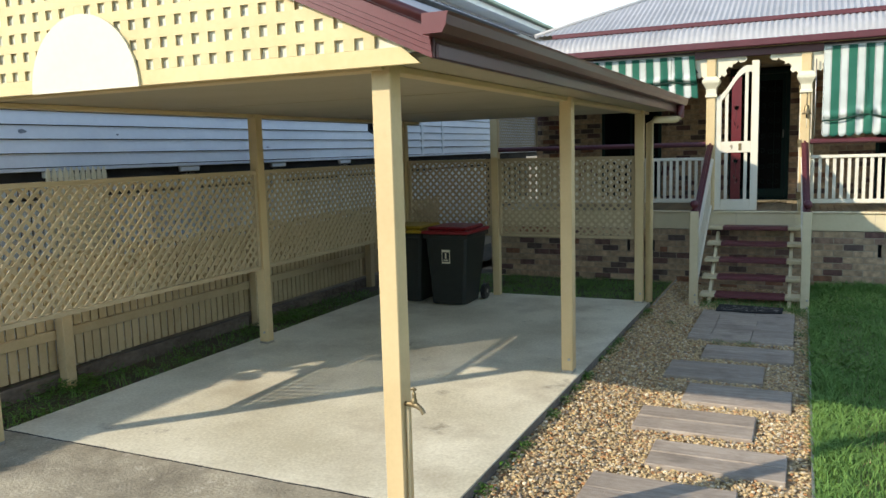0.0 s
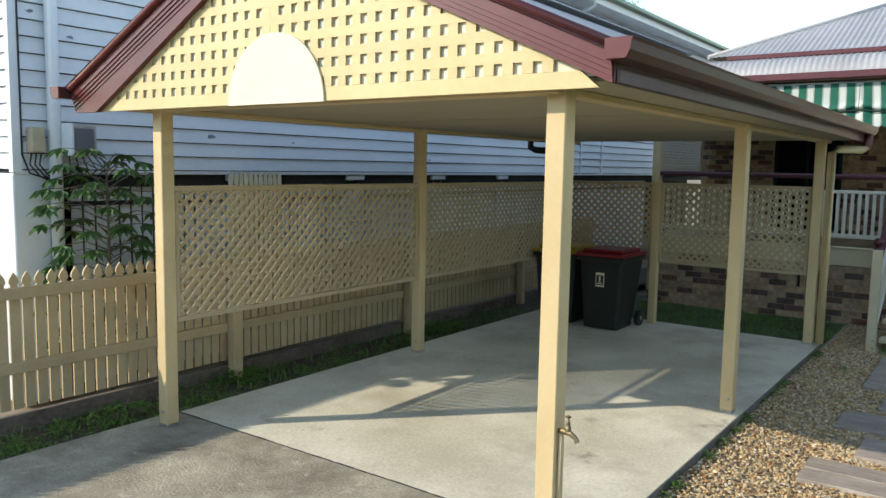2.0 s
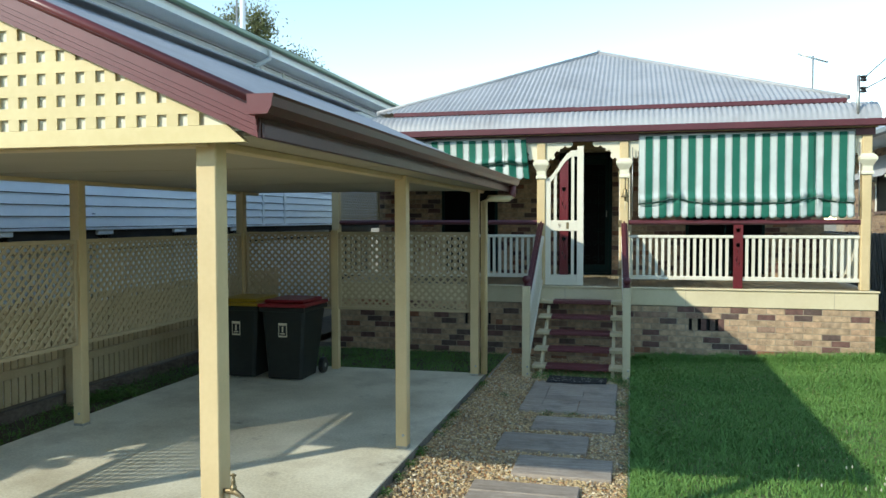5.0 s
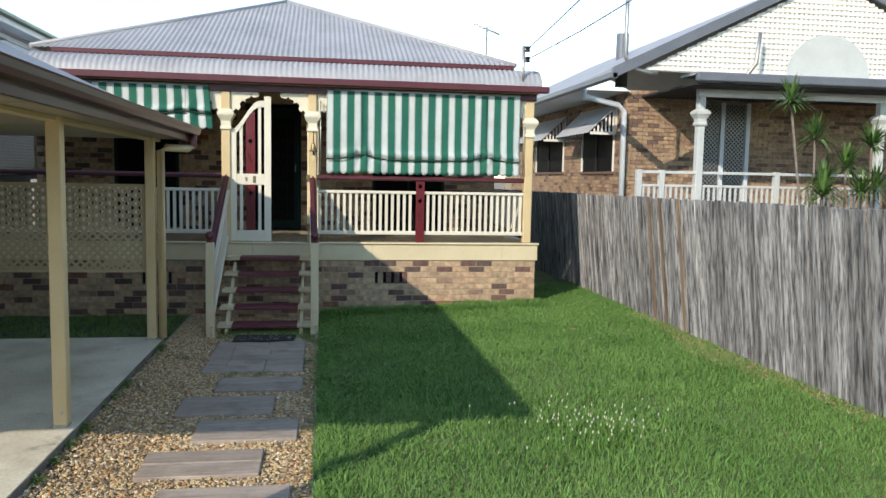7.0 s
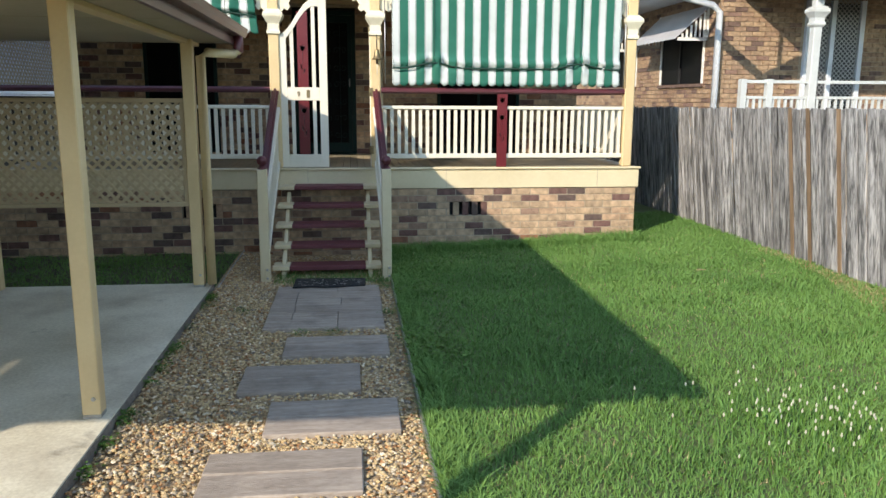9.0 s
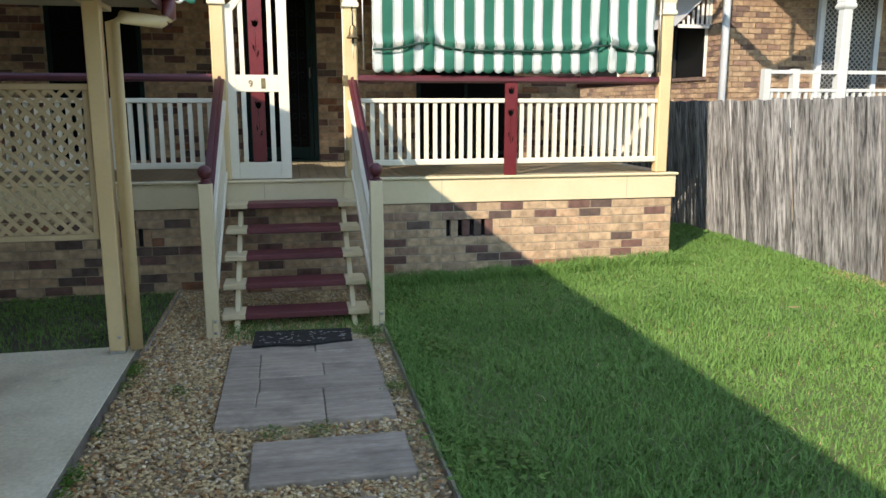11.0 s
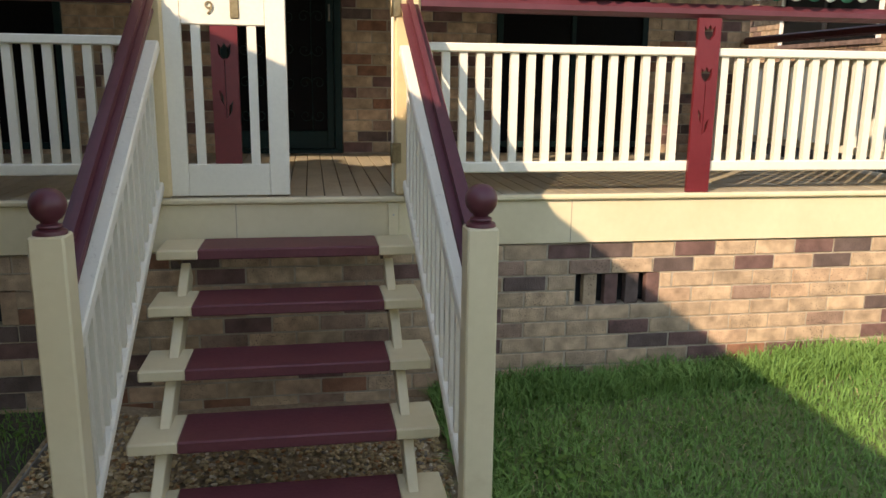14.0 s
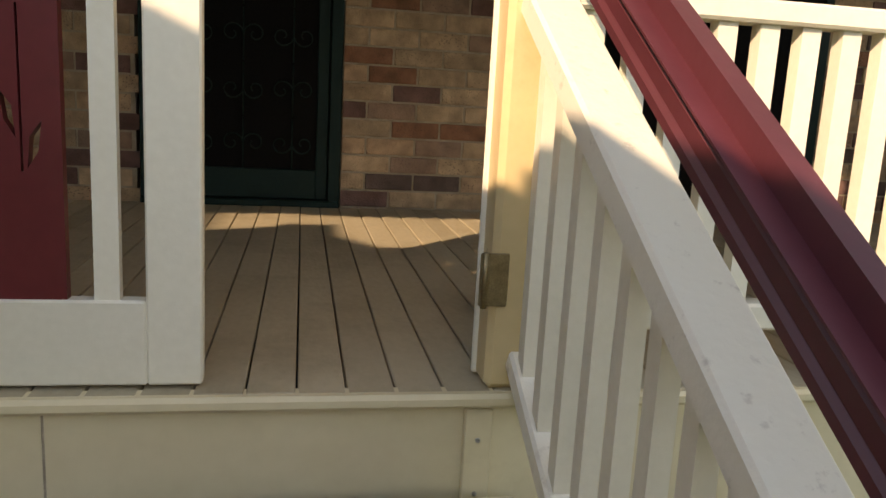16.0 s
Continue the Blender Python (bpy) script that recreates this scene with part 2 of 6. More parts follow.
GR = [(0.0, (0.53, 0.39, 0.21)), (0.2, (0.64, 0.49, 0.28)), (0.40, (0.40, 0.27, 0.14)), (0.54, (0.71, 0.61, 0.44)), (0.66, (0.44, 0.22, 0.09)), (0.75, (0.29, 0.24, 0.18)), (0.84, (0.59, 0.44, 0.22))]
M_gravel = brick_mat("river_gravel", GR, island=True, pits=False)
M_gravel.node_tree.nodes["Principled BSDF"].inputs["Roughness"].default_value = 0.6




def stains(m, dark, scale, lo, hi, seed, amount=0.8):
    """Lays large uneven stains of a real dirt colour over a material."""
    n, l = m.node_tree.nodes, m.node_tree.links
    p = n["Principled BSDF"]
    src = p.inputs["Base Color"].links[0].from_socket
    geo = n.new("ShaderNodeNewGeometry")
    mp = n.new("ShaderNodeMapping")
    mp.inputs["Location"].default_value = (seed, seed * 0.7, 0)
    nz = n.new("ShaderNodeTexNoise")
    nz.inputs["Scale"].default_value, nz.inputs["Detail"].default_value, nz.inputs["Roughness"].default_value = scale, 9, 0.68
    l.new(geo.outputs["Position"], mp.inputs["Vector"]), l.new(mp.outputs[0], nz.inputs["Vector"])
    mr = n.new("ShaderNodeMapRange")
    mr.inputs["From Min"].default_value, mr.inputs["From Max"].default_value = lo, hi
    mr.inputs["To Max"].default_value = amount
    l.new(nz.outputs["Fac"], mr.inputs["Value"])
    mx = n.new("ShaderNodeMixRGB")
    l.new(mr.outputs[0], mx.inputs[0]), l.new(src, mx.inputs[1])
    mx.inputs[2].default_value = (*dark, 1)
    l.new(mx.outputs[0], p.inputs["Base Color"])


stains(M_slab, (0.30, 0.24, 0.16), 0.8, 0.50, 0.74, 3, 0.7)
stains(M_slab, (0.13, 0.10, 0.07), 2.2, 0.62, 0.72, 9, 0.6)
stains(M_drive, (0.10, 0.085, 0.06), 1.1, 0.44, 0.66, 5, 0.75)
stains(M_drive, (0.62, 0.56, 0.46), 9.0, 0.60, 0.68, 8, 0.5)
stains(M_sleeper, (0.12, 0.10, 0.08), 3.0, 0.50, 0.72, 2, 0.6)
stains(M_creamd, (0.42, 0.30, 0.14), 2.5, 0.58, 0.75, 4, 0.35)
stains(M_cream, (0.36, 0.25, 0.12), 3.0, 0.62, 0.78, 6, 0.4)
stains(M_deck, (0.20, 0.15, 0.09), 2.0, 0.50, 0.70, 7, 0.5)
stains(M_wwhite, (0.40, 0.34, 0.26), 34.0, 0.60, 0.70, 1, 0.5)
stains(M_picket, (0.25, 0.18, 0.10), 4.0, 0.58, 0.75, 1, 0.4)
stains(M_roof, (0.16, 0.15, 0.15), 1.5, 0.5, 0.75, 2, 0.4)

# building helpers
PLACE = {}


def thing(name, label, category, at=(0, 0, 0), group="", kind=""):
    e = new(name)
    e.empty_display_size = 0.1
    e.location = at
    PLACE[e.name] = Vector(at)
    return tagged(e, label, category, group, kind)


def part(name, bm, material, parent=None, label="", smooth=False, at=None):
    """Links a bmesh, made in world coordinates, as one mesh object under its parent. at: its own origin, for parts of parts."""
    bmesh.ops.recalc_face_normals(bm, faces=bm.faces)
    me = bpy.data.meshes.new(name)
    home = PLACE[parent.name] if parent is not None else Vector((0, 0, 0))
    bmesh.ops.translate(bm, verts=bm.verts, vec=-home)
    bm.to_mesh(me)
    bm.free()
    for m in material if isinstance(material, (list, tuple)) else [material]:
        me.materials.append(m)
    if smooth:
        me.shade_smooth()
        me.set_sharp_from_angle(angle=radians(35))
    ob = new(name, me)
    if parent is not None:
        ob.parent = parent
        PLACE[ob.name] = home
    else:
        PLACE[ob.name] = Vector((0, 0, 0))
    return tagged(ob, label)


def box(x0, x1, y0, y1, z0, z1, bevel=0.0, bm=None, turn=None, mi=0, seg=1):
    """A box in world coordinates, added to bm. turn: a matrix applied about its centre."""
    out = bm or bmesh.new()
    c = Vector(((x0 + x1) / 2, (y0 + y1) / 2, (z0 + z1) / 2))
    b = bmesh.new() if bevel else out
    made = bmesh.ops.create_cube(b, size=1.0, matrix=Matrix.Translation(c) @ (turn or Matrix()) @ Matrix.Diagonal((abs(x1 - x0), abs(y1 - y0), abs(z1 - z0), 1)))
    for f in {f for v in made["verts"] for f in v.link_faces}:
        f.material_index = mi
    if bevel:
        bmesh.ops.bevel(b, geom=b.edges[:], offset=bevel, segments=seg, affect="EDGES", clamp_overlap=True)
        for f in b.faces:
            f.material_index = mi
        join(out, b)
    return out


def join(out, b, m=None):
    vs = [out.verts.new((m @ v.co) if m else v.co) for v in b.verts]
    b.verts.index_update()
    for f in b.faces:
        g = out.faces.new([vs[v.index] for v in f.verts])
        g.material_index, g.smooth = f.material_index, f.smooth
    b.free()
    return out


def prism(outline, axis, d0, d1, bm=None, mi=0):
    """A flat outline pushed from d0 to d1 along axis. Outline points are the other two coordinates in x, y, z order."""
    bm = bm or bmesh.new()

    def co(p, d):
        return {"x": (d, p[0], p[1]), "y": (p[0], d, p[1]), "z": (p[0], p[1], d)}[axis]
    a = [bm.verts.new(co(p, d0)) for p in outline]
    b = [bm.verts.new(co(p, d1)) for p in outline]
    fs = [bm.faces.new(a), bm.faces.new(b[::-1])]
    for i in range(len(a)):
        j = (i + 1) % len(a)
        fs.append(bm.faces.new((a[i], b[i], b[j], a[j])))
    for f in fs:
        f.material_index = mi
    return bm


def beam(p, q, w, h, bm=None, bevel=0.0, mi=0, up=(0, 0, 1), seg=1):
    """A bar of section w by h from p to q."""
    out = bm or bmesh.new()
    p, q = Vector(p), Vector(q)
    d = (q - p).normalized()
    side = d.cross(Vector(up)).normalized()
    top = side.cross(d).normalized()
    m = Matrix((side, d, top)).transposed().to_4x4()
    m.translation = (p + q) / 2
    b = bmesh.new() if bevel else out
    made = bmesh.ops.create_cube(b, size=1.0, matrix=m @ Matrix.Diagonal((w, (q - p).length, h, 1)))
    for f in {f for v in made["verts"] for f in v.link_faces}:
        f.material_index = mi
    if bevel:
        bmesh.ops.bevel(b, geom=b.edges[:], offset=bevel, segments=seg, affect="EDGES", clamp_overlap=True)
        join(out, b)
    return out


def lathe(profile, at, n=20, bm=None, square=False, axis="z", mi=0):
    """Turns (radius, height) pairs round an upright axis at a place; square: a four-sided section."""
    bm = bm or bmesh.new()
    k = 4 if square else n
    rings = []
    for r, z in profile:
        ring = []
        for i in range(k):
            a = 2 * math.pi * (i + (0.5 if square else 0)) / k
            rr = r * (math.sqrt(2) if square else 1)
            v = Vector((rr * math.cos(a), rr * math.sin(a), z))
            if axis == "y":
                v = Vector((v.x, v.z, v.y))
            if axis == "x":
                v = Vector((v.z, v.x, v.y))
            ring.append(bm.verts.new(Vector(at) + v))
        rings.append(ring)
    for a, b in zip(rings, rings[1:]):
        for i in range(k):
            f = bm.faces.new((a[i], a[(i + 1) % k], b[(i + 1) % k], b[i]))
            f.material_index = mi
    bm.faces.new(rings[0]), bm.faces.new(rings[-1])
    return bm


def tube(points, r, n=10, bm=None, mi=0):
    """A pipe through points."""
    bm = bm or bmesh.new()
    pts = [Vector(p) for p in points]
    rings = []
    for i, p in enumerate(pts):
        d = ((pts[min(i + 1, len(pts) - 1)] - pts[max(i - 1, 0)])).normalized()
        s = d.cross(Vector((0.13, 0.31, 0.94))).normalized()
        t = d.cross(s)
        rr = r[i] if isinstance(r, (list, tuple)) else r
        rings.append([bm.verts.new(p + rr * (math.cos(2 * math.pi * k / n) * s + math.sin(2 * math.pi * k / n) * t)) for k in range(n)])
    for a, b in zip(rings, rings[1:]):
        for i in range(n):
            f = bm.faces.new((a[i], a[(i + 1) % n], b[(i + 1) % n], b[i]))
            f.smooth, f.material_index = True, mi
    bm.faces.new(rings[0]), bm.faces.new(rings[-1])
    return bm


def sheet(pts, name, material, parent=None, **k):
    bm = bmesh.new()
    bm.faces.new([bm.verts.new(p) for p in pts])
    return part(name, bm, material, parent, **k)


# ---- ground ----
DECK = 1.085


def lawn_z(x, y):
    return 0.03 + 0.04 * max(0.0, min(x, 6.6) - 2.2)


def bed_rise(x):
    """How far the gravel is banked up towards the slab."""
    return 0.065 * np.clip((0.93 - x) / 0.5, 0, 1)


def grid_sheet(name, x0, x1, y0, y1, nx, ny, zf, material, label, kind="structure"):
    bm = bmesh.new()
    vs = [[bm.verts.new((x0 + (x1 - x0) * i / nx, y0 + (y1 - y0) * j / ny, zf(x0 + (x1 - x0) * i / nx, y0 + (y1 - y0) * j / ny))) for i in range(nx + 1)] for j in range(ny + 1)]
    for j in range(ny):
        for i in range(nx):
            bm.faces.new((vs[j][i], vs[j][i + 1], vs[j + 1][i + 1], vs[j + 1][i]))
    return tagged(part(name, bm, material, None, label, smooth=True), kind=kind)


sheet([(-400, -400, -0.06), (400, -400, -0.06), (400, 400, -0.06), (-400, 400, -0.06)], "ground", M_far, label="far ground of dull grass and soil")["kind"] = "structure"
grid_sheet("lawn", 2.2, 6.75, -4, 22, 12, 40, lambda x, y: lawn_z(x, y) + 0.015 * noise.noise(Vector((x, y, 0))), M_turf, "green lawn ground with worn soil showing")
grid_sheet("garden_bed", -3.9, -3.05, -4, 22, 4, 60, lambda x, y: 0.06 + 0.03 * noise.noise(Vector((x * 3, y * 2, 1))), M_soil, "narrow dark soil bed beside the concrete")
grid_sheet("lawn_behind", -3.1, 0.45, 9.5, 12.2, 10, 10, lambda x, y: 0.02 + 0.02 * noise.noise(Vector((x * 2, y * 2, 4))), M_soil, "shaded patch of thin grass and soil behind the carport slab")
grid_sheet("gravel_bed", 0.40, 2.24, -3, 11.75, 18, 60, lambda x, y: -0.008 + bed_rise(x) + 0.008 * noise.noise(Vector((x * 3, y * 3, 2))), M_gravelbed, "bed of fine golden gravel under the stones")
slab = part("slab", box(-3.08, 0.41, 3.60, 9.62, -0.1, 0.13, 0.002), M_slab, None, "pale new concrete carport slab with faint stains")
slab["kind"] = "structure"
tagged(part("slab_edge", box(0.4105, 0.4165, 3.60, 9.62, -0.02, 0.121), mat("dark_concrete", (0.10, 0.09, 0.075), (0.24, 0.215, 0.18), 0.9, 6, bump=0.4), None, "dark edge of the concrete slab"), kind="structure")
drive = part("driveway", box(-3.12, 0.38, -4, 3.592, -0.1, 0.129, 0.002), M_drive, None, "old grey-brown concrete driveway, weathered")
drive["kind"] = "structure"
bm = bmesh.new()
rj = random.Random(5)
for i in range(70):
    xa = -3.08 + 3.46 * i / 70
    ya = 3.594 + 0.008 * noise.noise(Vector((xa * 4, 0, 0)))
    box(xa, xa + 0.0494, ya - rj.uniform(0.002, 0.007), ya + rj.uniform(0.002, 0.007), 0.125, 0.1325, bm=bm)
tagged(part("joint", bm, M_dark, None, "dirt-filled uneven joint between old and new concrete"), kind="stuff")
edge = tagged(part("lawn_edging", box(2.175, 2.19, -3, 10.3, -0.05, 0.045), M_metal, None, "thin metal edging strip between gravel and lawn"), kind="structure")

sky_screen_mat = mat("sky_screen_green", (0.03, 0.05, 0.018), (0.07, 0.095, 0.035), 0.9, 1.2, bump=0)


def belt(x0, x1, y0, y1, height, seed):
    """An unseen tree belt with an uneven top, added beyond street and yards to block low sky."""
    bm = bmesh.new()
    a, b = Vector((x0, y0, 0)), Vector((x1, y1, 0))
    side = Vector((0, 0, 1)).cross((b - a).normalized())
    n = int((b - a).length / 0.8)
    prev = None
    for i in range(n + 1):
        p = a + (b - a) * i / n
        h = height * (0.75 + 0.5 * noise.noise(Vector((i * 0.23, seed, 0))) + 0.15 * noise.noise(Vector((i * 0.9, seed, 4))))
        w = 1.6 + noise.noise(Vector((i * 0.4, seed, 9)))
        row = [bm.verts.new(p + side * u * w + Vector((0, 0, v * h - 0.06))) for u, v in ((-1, 0), (-1.2, 0.45), (-0.7, 0.85), (0, 1), (0.7, 0.85), (1.2, 0.45), (1, 0))]
        if prev:
            for c in range(6):
                bm.faces.new((prev[c], row[c], row[c + 1], prev[c + 1]))
        prev = row
    tagged(part("sky_screen", bm, sky_screen_mat, None, "unseen belt of trees added to screen off low sky light"), kind="structure")


# Added out of view: less horizon sky, so the carport underside gets darker.
belt(-55, 45, -24, -24, 7.5, 1)
belt(30, 30, -22, 22, 6.5, 5)

# ---- carport ----
SOF = 2.44
RX, RZ = -1.49, 3.42
EL, ER = -3.50, 0.62
GY = 3.12
carport = thing("carport", "cream timber carport with a gabled roof, lattice gable and maroon fascias", "carport", (-1.4, 6, 0.13))
for px, py in [(-2.87, 3.36), (0.302, 3.30), (-2.87, 6.35), (0.305, 6.35), (-2.87, 9.50), (0.305, 9.50)]:
    post = part("post", box(px - 0.051, px + 0.051, py - 0.051, py + 0.051, 0.15, SOF, 0.006), M_cream, carport)
    part("post_foot", box(px - 0.05, px + 0.05, py - 0.05, py + 0.05, 0.131, 0.15), M_metal, carport, "grey metal post foot")
    part("bolt", lathe([(0.008, -0.06), (0.012, -0.06), (0.012, -0.068), (0.006, -0.069)], (px + 0.02, py, 0.25), 8, axis="y"), M_metal, carport, "small rusty bolt head")
part("ceiling_sheet", box(EL + 0.02, ER - 0.01, GY + 0.06, 10.0, SOF, SOF + 0.02), M_soffit, carport, "off-white flat sheet ceiling, coloured darker for the shade below it")
for bx0 in (-2.95, 0.225):
    part("side_beam", box(bx0, bx0 + 0.10, GY + 0.10, 9.98, SOF - 0.035, SOF - 0.001, 0.004), M_cream, carport)
part("front_beam", box(-2.95, 0.35, GY + 0.15, GY + 0.26, SOF - 0.03, SOF - 0.001, 0.004), M_cream, carport)
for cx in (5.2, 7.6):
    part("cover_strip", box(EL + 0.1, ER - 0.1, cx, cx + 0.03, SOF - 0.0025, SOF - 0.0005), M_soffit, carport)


# roof sheets with ribs
for s, ex in ((-1, EL - 0.12), (1, ER + 0.12)):
    bm = bmesh.new()
    n = 92
    slope = (RZ - SOF - 0.07) / (RX - EL)
    rows = []
    for i in range(n + 1):
        y = 3.02 + (10.12 - 3.02) * i / n
        zc = 0.012 if i % 2 else 0.0
        rows.append([bm.verts.new((x, y, RZ + 0.10 - slope * abs(x - RX) + zc)) for x in (RX, ex)])
    for a, b in zip(rows, rows[1:]):
        bm.faces.new((a[0], a[1], b[1], b[0]))
    ob = part("roof_sheet", bm, M_roofcar, carport, "grey ribbed steel roof sheeting", smooth=False)
part("ridge_cap", beam((RX, 3.02, RZ + 0.125), (RX, 10.12, RZ + 0.125), 0.22, 0.02, bevel=0.006), M_roofcar, carport)


# maroon barge boards along both rakes, in stepped strips
for xo in (EL - 0.02, ER + 0.03):
    z_o = SOF - 0.02
    for a, b, proud in ((0.0, 0.024, 0.045), (0.0255, 0.049, 0.052), (0.0505, 0.074, 0.059), (0.0755, 0.136, 0.066)):
        o = [(RX, 3.37 + a), (xo, z_o + a), (xo, z_o + b), (RX, 3.37 + b)]
        part("barge_board", prism(o, "y", GY - proud, GY - 0.003), M_barge, carport)
    part("barge_cap", tube([(xo, GY - 0.075, z_o + 0.155), (RX, GY - 0.075, 3.37 + 0.155)], 0.026, 10), M_barge, carport, "rounded maroon capping")
    o = [(RX, 3.37 + 0.137), (xo, z_o + 0.137), (xo, z_o + 0.165), (RX, 3.37 + 0.165)]
    part("barge_flashing", prism(o, "y", GY - 0.08, GY - 0.003), M_barge, carport)

part("barge_board", prism([(RX, 3.3685), (EL - 0.02, SOF - 0.0215), (EL - 0.02, 2.405), (-3.25, 2.405), (RX, 3.335)], "y", GY - 0.040, GY - 0.003), M_barge, carport, "wide lower maroon barge board")
# gutters on both eaves with end stops
def gutter_profile(x, sgn, z):
    return [(x, z), (x + sgn * 0.120, z), (x + sgn * 0.113, z - 0.012), (x + sgn * 0.108, z - 0.05), (x + sgn * 0.09, z - 0.082), (x, z - 0.082)]


for x, sgn in ((EL - 0.03, -1), (ER + 0.04, 1)):
    gz = SOF + 0.145
    outer = gutter_profile(x, sgn, gz)
    bm = bmesh.new()
    path = [outer[i] for i in (0, 5, 4, 3, 2, 1)]
    inner = [(px + (0.006 * sgn if i < 2 else -0.006 * sgn), pz + (0.006 if 0 < i < 5 else 0)) for i, (px, pz) in enumerate(path)]
    prism(path + inner[::-1], "y", 2.97, 10.12, bm)
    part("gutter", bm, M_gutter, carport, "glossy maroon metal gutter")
    for y0 in (2.962, 10.12):
        part("gutter_end", prism(outer, "y", y0, y0 + 0.008), M_barge, carport)
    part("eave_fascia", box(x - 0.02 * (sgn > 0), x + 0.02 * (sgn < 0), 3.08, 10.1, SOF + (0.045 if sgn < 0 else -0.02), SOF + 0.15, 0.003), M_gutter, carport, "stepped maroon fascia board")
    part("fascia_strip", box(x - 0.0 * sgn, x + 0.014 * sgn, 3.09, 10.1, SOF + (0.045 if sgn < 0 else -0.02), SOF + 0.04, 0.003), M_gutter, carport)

# gable: solid bottom rail, square lattice, arch board
bm = bmesh.new()
prism([(EL + 0.06, SOF - 0.03), (ER - 0.05, SOF - 0.03), (ER - 0.14, SOF + 0.045), (EL + 0.15, SOF + 0.045)], "y", GY, GY + 0.03, bm)
part("gable_rail", bm, M_gable, carport)
g_slope = (RZ - SOF - 0.05) / (RX - EL)


def under_rake(x):
    return RZ - 0.06 - g_slope * abs(x - RX)


part("gable_sheet", prism([(EL + 0.05, SOF + 0.02), (ER - 0.05, SOF + 0.02), (RX, RZ + 0.0)], "y", GY + 0.017, GY + 0.026), M_pale, carport, "pale sheet behind the lattice")
CX, PITCH, FIRST, FIRST_Z, HOLE_W, HOLE_H = -1.479, 0.1034, 0.094, 2.512, 0.047, 0.052
for s in (-1, 1):
    holes = [0.0] + [FIRST + PITCH * k for k in range(20)]
    for k, hx in enumerate(holes[:-1]):
        lo = hx + HOLE_W / 2 if k else 0.0008
        a, b = sorted((CX + s * lo, CX + s * (holes[k + 1] - HOLE_W / 2)))
        zt = under_rake((a + b) / 2)
        if zt > SOF + 0.08:
            part("gable_slat", box(a, b, GY + 0.0008, GY + 0.0095, SOF + 0.046, zt + 0.075), M_gable, carport)
z = FIRST_Z + HOLE_H / 2
while z < RZ - 0.06:
    half = (RZ + 0.01 - z) / g_slope
    part("gable_slat", box(RX - half, RX + half, GY, GY + 0.0098, z, z + PITCH - HOLE_H), M_gable, carport)
    z += PITCH
arch = [(RX + 0.05 + 0.40 * math.cos(a), SOF - 0.035 + 0.40 * math.sin(a)) for a in np.linspace(0, math.pi, 28)]
part("arch_board", prism(arch, "y", GY - 0.014, GY - 0.002), M_pale, carport, "pale half-round board on the gable")
# downpipe and elbow at the back corner
part("downpipe", tube([(0.70, 9.9, 2.46), (0.70, 9.9, 2.36), (0.66, 9.85, 2.33), (0.47, 9.58, 2.33), (0.42, 9.50, 2.29), (0.42, 9.50, 0.15)], 0.043, 12), M_cream, carport, "cream round downpipe")
part("outlet", tube([(0.71, 9.9, 2.50), (0.71, 9.9, 2.36), (0.69, 9.88, 2.32)], 0.048, 12), M_barge, carport, "maroon gutter outlet")
part("outlet", tube([(-3.6, 9.9, 2.50), (-3.6, 9.9, 2.36), (-3.5, 9.88, 2.32), (-3.3, 9.85, 2.31)], 0.048, 12), M_black, carport, "dark gutter outlet")


# ---- diagonal lattice screens ----
def clip_slat(c, d, u0, u1, v0, v1):
    """The ends of the diagonal u - d*v = c inside a rectangle."""
    pts = []
    for v in (v0, v1):
        u = c + d * v
        if u0 <= u <= u1:
            pts.append((u, v))
    for u in (u0, u1):
        v = (u - c) / d
        if v0 < v < v1:
            pts.append((u, v))
    return pts[:2] if len(pts) >= 2 else None


def screen(axis, fixed, u0, u1, v0, v1, label):
    at = (fixed, (u0 + u1) / 2, v0) if axis == "x" else ((u0 + u1) / 2, fixed, v0)
    t = thing("lattice_screen", label, "lattice screen", at, group="lattice screens")

    def W(u, v, off):
        return (fixed + off, u, v) if axis == "x" else (u, fixed + off, v)
    fw = 0.038
    for (a, b, c, d) in ((u0, u1, v1 - fw, v1), (u0, u1, v0, v0 + fw), (u0, u0 + fw, v0 + fw, v1 - fw), (u1 - fw, u1, v0 + fw, v1 - fw)):
        bm = box(*((fixed - 0.022, fixed + 0.022, a, b, c, d) if axis == "x" else (a, b, fixed - 0.022, fixed + 0.022, c, d)), bevel=0.004)
        part("frame_rail", bm, M_latt, t)
    step = 0.094
    for d, off in ((1, 0.0032), (-1, -0.0032)):
        c = u0 - (v1 if d > 0 else -v0) + 0.03
        end = u1 + (v1 if d < 0 else -v0)
        while c < end:
            s = clip_slat(c, d, u0 + 0.03, u1 - 0.03, v0 + 0.03, v1 - 0.03)
            if s:
                (a, b), (e, f) = s
                if math.hypot(a - e, b - f) > 0.05:
                    nrm = (1, 0, 0) if axis == "x" else (0, 1, 0)
                    part("slat", beam(W(a, b, off), W(e, f, off), 0.0275, 0.006, up=nrm), M_latt, t)
            c += step
    return t


screen("x", -2.86, 3.42, 6.29, 0.895, 1.89, "cream diagonal lattice screen panel between two carport posts")
screen("x", -2.86, 6.41, 9.44, 0.895, 1.89, "cream diagonal lattice screen panel at the back part of the side")
screen("y", 9.52, -1.50, 0.245, 0.905, 1.91, "cream diagonal lattice screen panel across the back of the carport")
screen("y", 9.52, -2.81, -1.59, 0.905, 1.91, "cream diagonal lattice screen panel behind the bins")
mp = thing("screen_post", "slim cream timber post carrying the back lattice", "post", (-1.545, 9.52, 0))
